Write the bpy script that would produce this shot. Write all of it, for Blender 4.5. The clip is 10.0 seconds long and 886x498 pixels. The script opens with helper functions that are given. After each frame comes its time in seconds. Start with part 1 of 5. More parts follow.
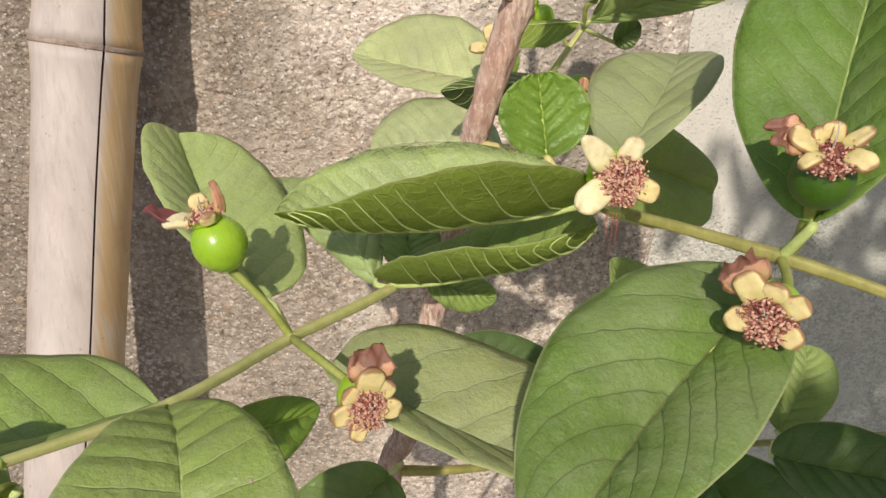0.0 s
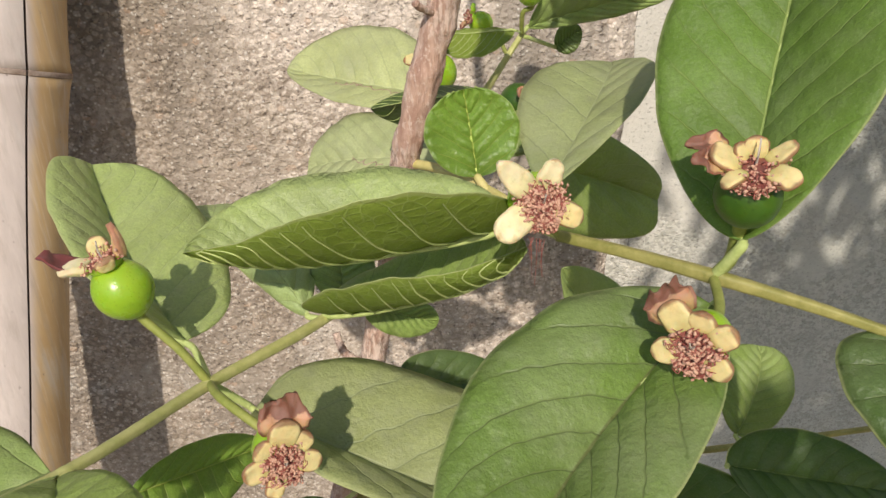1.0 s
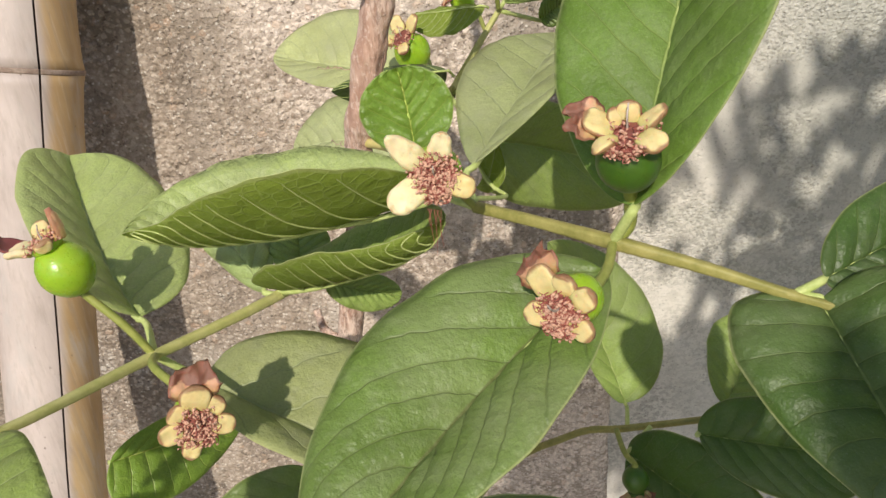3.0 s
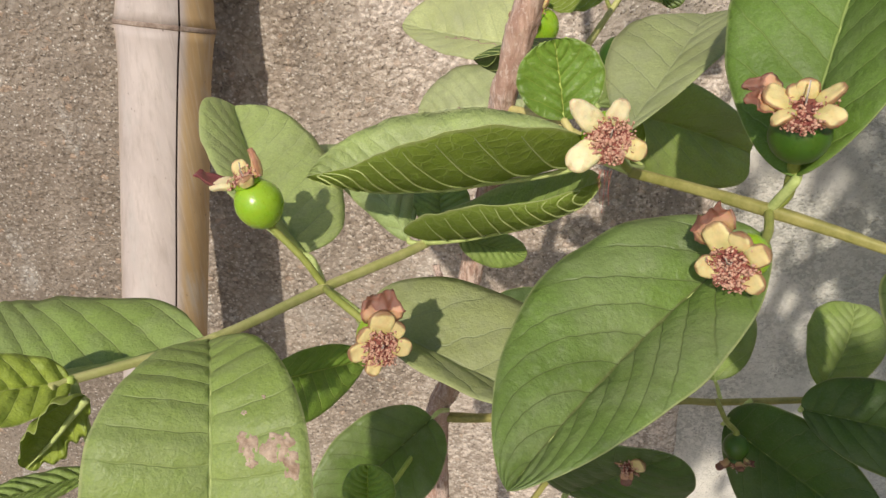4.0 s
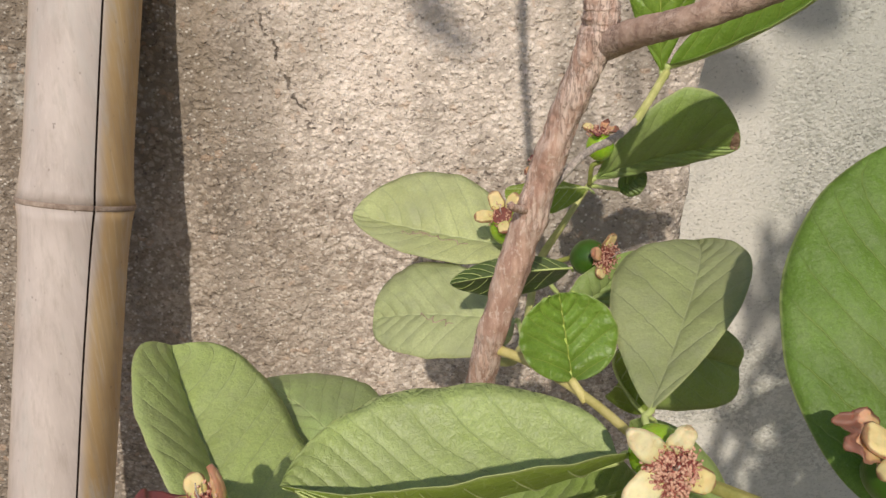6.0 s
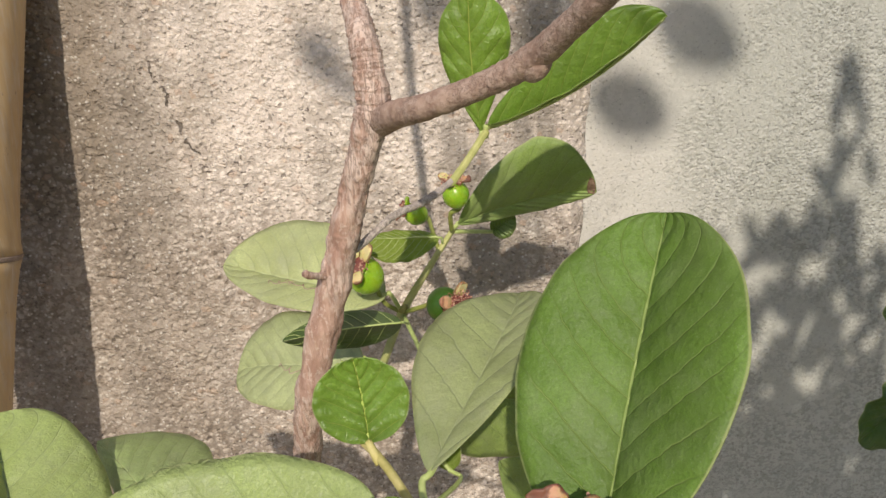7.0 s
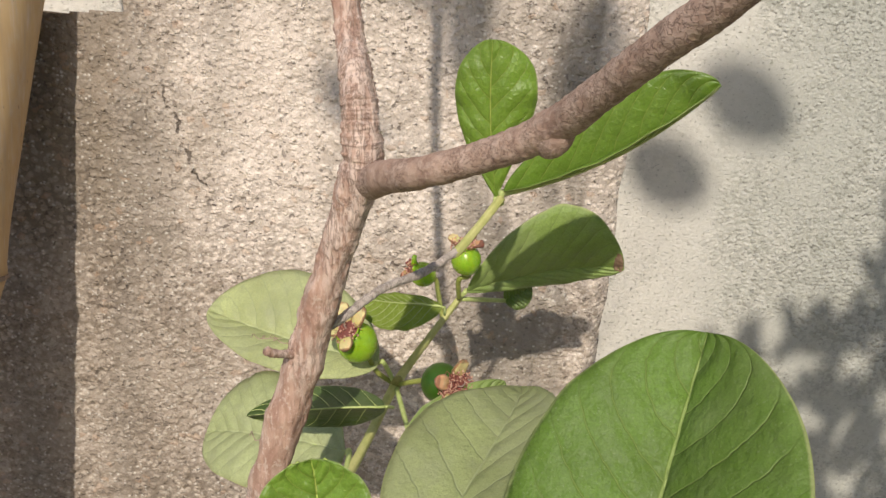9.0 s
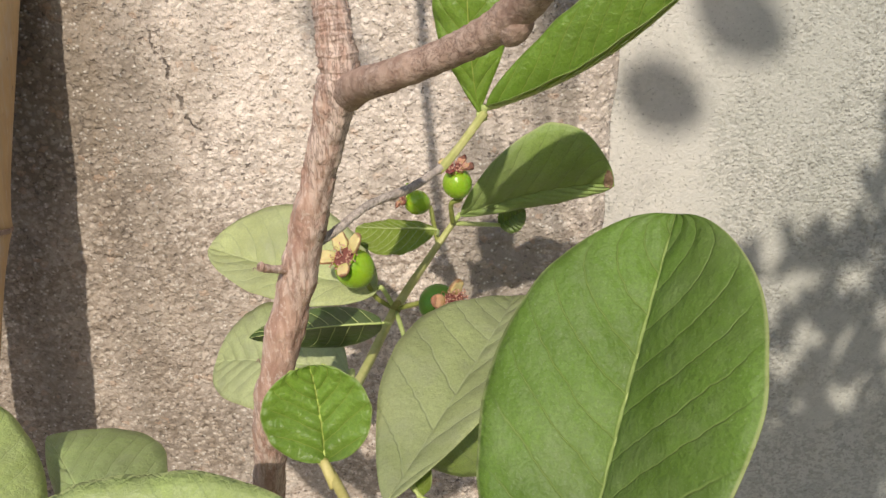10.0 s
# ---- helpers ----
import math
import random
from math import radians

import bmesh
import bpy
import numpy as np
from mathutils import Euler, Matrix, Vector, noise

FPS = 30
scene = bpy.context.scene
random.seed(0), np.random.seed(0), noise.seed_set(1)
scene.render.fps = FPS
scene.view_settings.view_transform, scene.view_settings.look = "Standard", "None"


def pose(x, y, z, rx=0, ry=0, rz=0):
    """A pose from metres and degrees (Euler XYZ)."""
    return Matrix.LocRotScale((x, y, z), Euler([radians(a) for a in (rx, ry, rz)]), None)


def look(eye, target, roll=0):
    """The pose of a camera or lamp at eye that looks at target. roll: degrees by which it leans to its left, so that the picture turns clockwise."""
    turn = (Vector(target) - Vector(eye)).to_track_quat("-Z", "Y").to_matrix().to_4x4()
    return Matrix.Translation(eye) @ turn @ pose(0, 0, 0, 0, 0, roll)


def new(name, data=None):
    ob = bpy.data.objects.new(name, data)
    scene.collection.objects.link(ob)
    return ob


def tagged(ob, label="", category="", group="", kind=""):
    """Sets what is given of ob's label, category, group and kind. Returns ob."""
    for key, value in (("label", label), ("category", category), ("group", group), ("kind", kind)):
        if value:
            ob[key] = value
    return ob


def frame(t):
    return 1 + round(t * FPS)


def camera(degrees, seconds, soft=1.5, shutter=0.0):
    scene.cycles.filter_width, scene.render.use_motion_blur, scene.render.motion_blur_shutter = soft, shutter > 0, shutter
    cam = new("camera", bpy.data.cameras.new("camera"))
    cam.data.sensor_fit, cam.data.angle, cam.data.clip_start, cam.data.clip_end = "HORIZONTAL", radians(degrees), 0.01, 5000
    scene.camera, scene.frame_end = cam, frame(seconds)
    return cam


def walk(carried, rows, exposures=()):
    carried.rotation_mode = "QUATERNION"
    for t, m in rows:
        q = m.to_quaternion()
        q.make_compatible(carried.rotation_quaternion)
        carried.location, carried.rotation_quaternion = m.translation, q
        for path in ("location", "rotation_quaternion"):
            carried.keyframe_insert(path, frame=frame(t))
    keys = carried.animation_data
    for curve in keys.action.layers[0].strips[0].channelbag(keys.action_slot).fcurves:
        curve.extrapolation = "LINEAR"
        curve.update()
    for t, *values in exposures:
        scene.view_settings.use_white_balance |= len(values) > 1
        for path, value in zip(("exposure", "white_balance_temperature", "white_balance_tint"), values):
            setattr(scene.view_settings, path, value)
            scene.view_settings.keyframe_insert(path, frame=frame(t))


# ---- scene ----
cam = camera(64.8, 10.0)
PATH = [
    (0, (0.005, 0.008, 1.202), (0.009, 1.818, 0.351), 1.3),
    (0.5, (0.008, 0.015, 1.201), (0.058, 1.828, 0.357), 1.3),
    (1, (0.019, 0.021, 1.205), (0.103, 1.831, 0.358), -0.4),
    (1.5, (0.038, 0.022, 1.216), (0.11, 1.886, 0.495), -3.1),
    (2, (0.053, 0.025, 1.224), (0.133, 1.913, 0.57), -2.6),
    (2.5, (0.057, 0.017, 1.206), (0.019, 1.841, 0.386), -2.8),
    (2.7, (0.06, 0.016, 1.203), (0.002, 1.821, 0.342), -3.9),
    (3.8, (0.037, -0.006, 1.21), (-0.16, 1.757, 0.286), -2.6),
    (4, (0.028, -0.01, 1.208), (-0.209, 1.742, 0.272), -2.5),
    (4.5, (0.006, 0.015, 1.199), (-0.146, 1.814, 0.337), -3.4),
    (5, (-0.024, 0.038, 1.195), (-0.07, 1.857, 0.366), -2.1),
    (5.5, (-0.024, 0.054, 1.21), (-0.01, 1.907, 0.456), -0.8),
    (6, (-0.003, 0.045, 1.244), (0.022, 1.927, 0.569), -0.4),
    (6.2, (0.008, 0.042, 1.255), (0.042, 1.94, 0.624), -0.1),
    (7.3, (0.064, 0.041, 1.266), (0.163, 1.933, 0.625), -1.4),
    (7.5, (0.057, 0.036, 1.27), (0.142, 1.926, 0.621), -1.8),
    (8, (0.045, 0.045, 1.266), (0.215, 1.931, 0.623), -1.1),
    (8.5, (0.05, 0.056, 1.26), (0.208, 1.961, 0.67), 1.6),
    (9, (0.068, 0.08, 1.263), (0.079, 2.01, 0.738), 3.5),
    (9.5, (0.073, 0.065, 1.27), (0.04, 1.988, 0.723), 1.3),
    (10, (0.075, 0.071, 1.254), (0.071, 1.957, 0.588), 0.4),
]
walk(cam, [(t, look(eye, target, roll)) for t, eye, target, roll in PATH],
     exposures=[(0.0, -0.09), (1.0, -0.13), (2.5, -0.03), (4.0, -0.19), (5.0, -0.32), (6.2, -0.36), (7.5, -0.21), (8.5, -0.22), (9.2, -0.25), (10.0, -0.18)])

# ---- light ----
SUN_DIR = Vector((0.10, 0.82, -0.57)).normalized()   # the way the sunlight travels
world = bpy.data.worlds.new("sky")
scene.world = world
world.use_nodes = True
sky = world.node_tree.nodes.new("ShaderNodeTexSky")
sky.sky_type, sky.sun_disc = 'NISHITA', False
sky.sun_elevation, sky.sun_rotation = math.asin(-SUN_DIR.z), math.pi + 0.12
background = world.node_tree.nodes["Background"]
background.inputs["Strength"].default_value = 0.128
world.node_tree.links.new(sky.outputs["Color"], background.inputs["Color"])
sun = new("sun", bpy.data.lights.new("sun", 'SUN'))
sun.data.energy, sun.data.angle, sun.data.color = 4.0, radians(0.9), (1.0, 0.92, 0.80)
sun.matrix_world = look((0, -3, 4), Vector((0, -3, 4)) + SUN_DIR)


# ---- materials ----
class Mat:
    """A small helper to write node materials in few lines."""

    def __init__(self, name):
        self.m = bpy.data.materials.new(name)
        self.m.use_nodes = True
        self.t = self.m.node_tree
        self.bsdf = self.t.nodes["Principled BSDF"]
        self.out = self.t.nodes["Material Output"]

    def node(self, kind):
        return self.t.nodes.new("ShaderNode" + kind)

    def put(self, value, socket):
        if isinstance(value, bpy.types.NodeSocket):
            self.t.links.new(value, socket)
        elif isinstance(value, (tuple, list)) and len(value) == 3 and socket.type == 'RGBA':
            socket.default_value = (*value, 1)
        else:
            socket.default_value = value

    def coord(self, which="Object"):
        return self.node("TexCoord").outputs[which]

    def scaled(self, vec, scale, offset=(0, 0, 0)):
        n = self.node("Mapping")
        self.put(vec, n.inputs["Vector"])
        n.inputs["Scale"].default_value = scale
        n.inputs["Location"].default_value = offset
        return n.outputs["Vector"]

    def noise(self, vec, scale, detail=3, rough=0.55, distort=0.0):
        n = self.node("TexNoise")
        self.put(vec, n.inputs["Vector"])
        n.inputs["Scale"].default_value, n.inputs["Detail"].default_value = scale, detail
        n.inputs["Roughness"].default_value, n.inputs["Distortion"].default_value = rough, distort
        return n.outputs["Fac"]

    def voronoi(self, vec, scale, feature='F1', out="Distance"):
        n = self.node("TexVoronoi")
        n.feature = feature
        self.put(vec, n.inputs["Vector"])
        n.inputs["Scale"].default_value = scale
        return n.outputs[out]

    def math(self, op, a, b=0.0, c=0.0, clamp=False):
        n = self.node("Math")
        n.operation, n.use_clamp = op, clamp
        for value, socket in zip((a, b, c), n.inputs):
            self.put(value, socket)
        return n.outputs[0]

    def ramp(self, value, lo, hi, a=0.0, b=1.0):
        n = self.node("MapRange")
        n.interpolation_type = 'SMOOTHSTEP'
        self.put(value, n.inputs["Value"])
        n.inputs["From Min"].default_value, n.inputs["From Max"].default_value = lo, hi
        n.inputs["To Min"].default_value, n.inputs["To Max"].default_value = a, b
        return n.outputs["Result"]

    def mix(self, fac, a, b, kind='MIX'):
        n = self.node("Mix")
        n.data_type, n.blend_type = 'RGBA', kind
        self.put(fac, n.inputs[0])
        self.put(a, n.inputs[6])
        self.put(b, n.inputs[7])
        return n.outputs[2]

    def split(self, vec):
        n = self.node("SeparateXYZ")
        self.put(vec, n.inputs[0])
        return n.outputs

    def bump(self, height, strength=0.3, distance=0.001, normal=None):
        n = self.node("Bump")
        self.put(height, n.inputs["Height"])
        n.inputs["Strength"].default_value, n.inputs["Distance"].default_value = strength, distance
        if normal:
            self.put(normal, n.inputs["Normal"])
        return n.outputs["Normal"]

    def set(self, **values):
        for key, value in values.items():
            self.put(value, self.bsdf.inputs[key.replace("_", " ")])
        return self.m

    def random(self):
        return self.node("ObjectInfo").outputs["Random"]


def leaf_material(name, base, vein, rough=0.5, under=False, translucent=0.22, dust=0.25, spec=0.35, rib_amount=0.8, net_amount=0.07, crinkle=0.05, rib_color=None):
    m = Mat(name)
    uv = m.split(m.coord("UV"))
    ob = m.coord("Object")
    u, v = uv[0], uv[1]
    side = m.math('ABSOLUTE', m.math('SUBTRACT', m.math('MULTIPLY', v, 2.0), 1.0))
    wob = m.math('MULTIPLY', m.math('SUBTRACT', m.noise(ob, 60), 0.5), 0.35)
    wob = m.math('ADD', wob, m.math('MULTIPLY', m.math('SUBTRACT', m.noise(ob, 210, 2), 0.5), 0.0 if under else 0.16))
    ph = m.math('ADD', m.math('MULTIPLY', m.math('SUBTRACT', u, m.math('MULTIPLY', m.math('POWER', side, 1.15), 0.25)), 9.0), wob)
    sign = m.math('GREATER_THAN', v, 0.5)
    ph = m.math('ADD', ph, m.math('MULTIPLY', sign, 0.42))
    saw = m.math('ABSOLUTE', m.math('SUBTRACT', m.math('FRACT', ph), 0.5))
    line = m.ramp(saw, 0.0, 0.042, 1.0, 0.0)
    # dark band on one side of each side vein: groove shade put into the colour
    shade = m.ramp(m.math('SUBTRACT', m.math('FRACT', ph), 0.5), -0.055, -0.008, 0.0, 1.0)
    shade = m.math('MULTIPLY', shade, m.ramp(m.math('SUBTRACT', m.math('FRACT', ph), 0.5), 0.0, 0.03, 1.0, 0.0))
    line = m.math('MULTIPLY', line, m.ramp(side, 0.72, 0.95, 1.0, 0.1))
    rib = m.ramp(side, 0.008, 0.022, rib_amount, 0.0)
    wrinkle = m.ramp(m.noise(ob, 150, 3, 0.6, 1.2), 0.42, 0.5)
    wrinkle = m.math('ABSOLUTE', m.math('SUBTRACT', wrinkle, 0.5))
    net = m.ramp(m.voronoi(ob, 230 if under else 330, 'DISTANCE_TO_EDGE'), 0.0, 0.08, 1.0, 0.0)
    net = m.math('MULTIPLY', net, net_amount if not under else 0.36)
    veins = m.math('MAXIMUM', m.math('MAXIMUM', m.math('MULTIPLY', line, 0.55 if not under else 0.6), rib), net)
    big = m.noise(ob, 45, 3)
    fine = m.noise(ob, 900, 4)
    tone = m.mix(m.ramp(big, 0.3, 0.7), tuple(c * 0.78 for c in base), tuple(min(1, c * 1.2) for c in base))
    tone = m.mix(m.math('MULTIPLY', m.random(), 0.35), tone, (base[0] * 1.3, base[1] * 1.12, base[2] * 0.8))
    tone = m.mix(m.math('MULTIPLY', m.ramp(fine, 0.35, 0.70), 0.45), tone, tuple(c * 0.7 for c in base))
    grime = m.math('MULTIPLY', m.ramp(m.noise(ob, 120, 5, 0.65), 0.45, 0.75), dust)
    tone = m.mix(grime, tone, (0.36, 0.36, 0.26))
    tone = m.mix(m.math('MULTIPLY', m.ramp(m.noise(ob, 2300, 3, 0.6), 0.42, 0.66), 0.42), tone, tuple(c * 0.55 for c in base))
    tone = m.mix(m.math('MULTIPLY', m.ramp(m.noise(m.scaled(ob, (1, 1, 1), (3, 8, 1)), 1700, 2, 0.5), 0.62, 0.72), 0.16), tone, (0.5, 0.52, 0.34))
    specks = m.ramp(m.voronoi(ob, 260), 0.03, 0.07, 1.0, 0.0)
    specks = m.math('MULTIPLY', specks, m.ramp(m.noise(ob, 30), 0.52, 0.7))
    tone = m.mix(m.math('MULTIPLY', specks, 0.4), tone, (0.5, 0.5, 0.38))
    edge = m.ramp(side, 0.968, 0.99, 0.0, 0.55)
    film = m.math('MULTIPLY', m.ramp(m.noise(ob, 28, 4, 0.6), 0.42, 0.62), dust * 0.8)
    tone = m.mix(film, tone, (0.40, 0.42, 0.25))
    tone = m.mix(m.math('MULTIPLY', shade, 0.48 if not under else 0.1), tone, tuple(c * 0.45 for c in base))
    color = m.mix(edge, m.mix(veins, tone, vein), (0.50, 0.52, 0.24))
    if rib_color:
        color = m.mix(m.ramp(side, 0.006, 0.020, 0.8, 0.0), color, rib_color)
    h = m.math('MULTIPLY', veins, 1.0 if under else -1.0)
    h = m.math('ADD', h, m.math('ADD', m.math('MULTIPLY', fine, 0.35), m.math('MULTIPLY', wrinkle, crinkle)))
    # the blade swells between its side veins
    swell = m.math('MULTIPLY', m.math('SINE', m.math('MULTIPLY', saw, 3.14159)), m.ramp(side, 0.75, 1.0, 0.8, 0.2))
    swell = m.math('ADD', swell, m.math('MULTIPLY', m.noise(ob, 260, 3, 0.6), 2.0))
    h = m.math('ADD', h, swell)
    normal = m.bump(h, 0.6, 0.0007)
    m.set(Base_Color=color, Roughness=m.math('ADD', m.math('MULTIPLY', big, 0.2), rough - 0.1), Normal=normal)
    m.bsdf.inputs["Specular IOR Level"].default_value = spec
    tr = m.node("BsdfTranslucent")
    m.put(m.mix(0.75, color, (0.35, 0.5, 0.04)), tr.inputs["Color"])
    mixer = m.node("MixShader")
    mixer.inputs[0].default_value = translucent
    m.t.links.new(m.bsdf.outputs[0], mixer.inputs[1])
    m.t.links.new(tr.outputs[0], mixer.inputs[2])
    m.t.links.new(mixer.outputs[0], m.out.inputs["Surface"])
    return m.m


def plain_material(name, a, b, scale, rough=0.6, bump=0.3, bumpscale=None, distance=0.0006, spec=0.3, stretch=(1, 1, 1), subsurface=0.0):
    m = Mat(name)
    ob = m.scaled(m.coord("Object"), stretch)
    n1, n2 = m.noise(ob, scale, 4), m.noise(ob, (bumpscale or scale * 4), 4, 0.65)
    f = m.math('ADD', m.math('MULTIPLY', m.ramp(n1, 0.3, 0.7), 0.7), m.math('MULTIPLY', m.ramp(n2, 0.3, 0.7), 0.3))
    m.set(Base_Color=m.mix(f, a, b), Roughness=m.math('ADD', rough - 0.1, m.math('MULTIPLY', n2, 0.2)), Normal=m.bump(n2, bump, distance))
    m.bsdf.inputs["Specular IOR Level"].default_value = spec
    if subsurface:
        m.bsdf.inputs["Subsurface Weight"].default_value = subsurface
        m.bsdf.inputs["Subsurface Scale"].default_value = 0.002
    return m.m


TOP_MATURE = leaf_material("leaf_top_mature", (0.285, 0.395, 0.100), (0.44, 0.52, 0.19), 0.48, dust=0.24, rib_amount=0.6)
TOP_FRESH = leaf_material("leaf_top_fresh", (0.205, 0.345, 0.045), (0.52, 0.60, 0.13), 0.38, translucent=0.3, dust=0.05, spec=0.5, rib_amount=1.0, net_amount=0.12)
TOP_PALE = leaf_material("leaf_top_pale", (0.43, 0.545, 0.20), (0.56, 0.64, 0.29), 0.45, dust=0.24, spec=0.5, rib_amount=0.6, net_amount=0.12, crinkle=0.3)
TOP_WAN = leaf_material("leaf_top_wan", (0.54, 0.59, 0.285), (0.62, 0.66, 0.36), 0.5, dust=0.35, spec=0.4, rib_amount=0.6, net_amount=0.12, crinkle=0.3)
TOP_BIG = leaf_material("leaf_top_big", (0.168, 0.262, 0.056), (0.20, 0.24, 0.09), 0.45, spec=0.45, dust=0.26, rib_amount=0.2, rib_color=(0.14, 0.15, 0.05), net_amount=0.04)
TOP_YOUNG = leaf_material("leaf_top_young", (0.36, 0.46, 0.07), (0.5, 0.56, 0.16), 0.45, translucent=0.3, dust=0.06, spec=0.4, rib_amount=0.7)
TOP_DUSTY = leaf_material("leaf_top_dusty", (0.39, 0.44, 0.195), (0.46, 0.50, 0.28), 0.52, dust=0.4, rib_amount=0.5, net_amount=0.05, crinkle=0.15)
# darker copy of the leaf colour; also stands in for shade on low, inner leaves
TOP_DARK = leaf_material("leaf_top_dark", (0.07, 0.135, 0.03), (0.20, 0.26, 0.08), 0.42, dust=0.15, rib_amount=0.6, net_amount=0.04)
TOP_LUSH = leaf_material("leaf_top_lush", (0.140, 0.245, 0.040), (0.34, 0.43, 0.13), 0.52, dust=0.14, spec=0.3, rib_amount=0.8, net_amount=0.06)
UNDER = leaf_material("leaf_underside", (0.335, 0.445, 0.085), (0.56, 0.63, 0.22), 0.6, under=True, translucent=0.48, dust=0.03, spec=0.2)
RIB = plain_material("leaf_rib", (0.40, 0.48, 0.15), (0.54, 0.60, 0.24), 300, 0.5)
RIB_BRIGHT = plain_material("leaf_rib_bright", (0.36, 0.48, 0.08), (0.48, 0.56, 0.14), 300, 0.5)
STEM = plain_material("green_stem", (0.22, 0.215, 0.055), (0.39, 0.345, 0.12), 160, 0.5, 0.3, 900, stretch=(1, 1, 1), distance=0.0003)
STALK = plain_material("green_stalk", (0.21, 0.25, 0.05), (0.35, 0.36, 0.10), 200, 0.45, 0.3, 900, distance=0.0003)
DRY_TIP = plain_material("withered_leaf_tip", (0.16, 0.09, 0.05), (0.36, 0.25, 0.17), 400, 0.9, 0.8, 900)
STEM_PALE = plain_material("pale_green_stem", (0.42, 0.43, 0.14), (0.58, 0.55, 0.24), 160, 0.5, 0.3, 900, distance=0.0003)
STEM_YELLOW = plain_material("yellow_stem", (0.55, 0.47, 0.16), (0.68, 0.58, 0.26), 160, 0.5, 0.3, 900, distance=0.0003)


def fruit_material(name, a, b, rough):
    m = Mat(name)
    ob = m.coord("Object")
    n = m.noise(ob, 90, 3)
    dots = m.ramp(m.voronoi(ob, 900), 0.1, 0.35, 0.0, 1.0)
    col = m.mix(m.ramp(n, 0.3, 0.7), a, b)
    col = m.mix(m.math('MULTIPLY', dots, 0.25), col, tuple(c * 1.5 for c in b))
    m.set(Base_Color=col, Roughness=m.math('ADD', rough, m.math('MULTIPLY', m.noise(ob, 200), 0.15)), Normal=m.bump(m.math('ADD', dots, m.math('MULTIPLY', n, 3.0)), 0.12, 0.0004))
    m.bsdf.inputs["Specular IOR Level"].default_value = 0.5
    m.bsdf.inputs["Subsurface Weight"].default_value = 0.15
    m.bsdf.inputs["Subsurface Scale"].default_value = 0.002
    return m.m


FRUIT = fruit_material("young_fruit_skin", (0.18, 0.34, 0.012), (0.28, 0.43, 0.025), 0.20)
# dark copy of the skin colour, put in for fruit that lies in shadow
FRUIT_DARK = fruit_material("dark_fruit_skin", (0.024, 0.068, 0.005), (0.052, 0.115, 0.009), 0.32)
STAMEN = plain_material("dry_stamen", (0.25, 0.06, 0.055), (0.44, 0.16, 0.12), 500, 0.7)
ANTHER = plain_material("dry_anther", (0.48, 0.23, 0.17), (0.70, 0.45, 0.33), 700, 0.75)


def sepal_material(name, inner, tip, amount, margin=0.9):
    m = Mat(name)
    uv = m.split(m.coord("UV"))
    ob = m.coord("Object")
    n = m.noise(ob, 260, 4)
    k = m.math('ADD', uv[0], m.math('MULTIPLY', m.math('SUBTRACT', n, 0.5), 0.55))
    side = m.math('ABSOLUTE', m.math('SUBTRACT', m.math('MULTIPLY', uv[1], 2.0), 1.0))
    rim = m.math('MULTIPLY', m.ramp(m.math('ADD', m.math('MAXIMUM', side, uv[0]), m.math('MULTIPLY', n, 0.25)), 0.94, 1.06), margin)
    mask = m.math('MAXIMUM', m.ramp(k, 1.0 - amount, 1.08 - amount), rim)
    body = m.mix(m.ramp(n, 0.3, 0.75), inner, tuple(c * 0.8 for c in inner))
    body = m.mix(m.ramp(uv[0], 0.0, 0.6, 0.45, 0.0), body, (0.42, 0.42, 0.10))
    body = m.mix(m.math('MULTIPLY', m.ramp(m.noise(ob, 420, 3, 0.6), 0.55, 0.7), 0.35), body, (0.45, 0.33, 0.10))
    col = m.mix(mask, body, m.mix(n, tip, tuple(c * 0.55 for c in tip)))
    m.set(Base_Color=col, Roughness=0.6, Normal=m.bump(m.noise(ob, 500, 4), 0.4, 0.0004))
    m.bsdf.inputs["Subsurface Weight"].default_value = 0.2
    m.bsdf.inputs["Subsurface Scale"].default_value = 0.0015
    return m.m


SEPAL = sepal_material("sepal_cream", (0.73, 0.59, 0.28), (0.34, 0.17, 0.085), 0.05)
SEPAL_WHITE = sepal_material("sepal_pale", (0.86, 0.75, 0.47), (0.66, 0.47, 0.24), 0.0, 0.25)
SEPAL_BROWN = sepal_material("sepal_browned", (0.74, 0.56, 0.26), (0.38, 0.16, 0.085), 0.5)
SEPAL_DRY = sepal_material("sepal_dry", (0.58, 0.31, 0.19), (0.27, 0.115, 0.075), 0.45)
SEPAL_ORANGE = sepal_material("sepal_orange", (0.76, 0.44, 0.25), (0.50, 0.24, 0.14), 0.2)
SEPAL_RED = sepal_material("sepal_dark_red", (0.30, 0.09, 0.07), (0.24, 0.06, 0.06), 0.7)


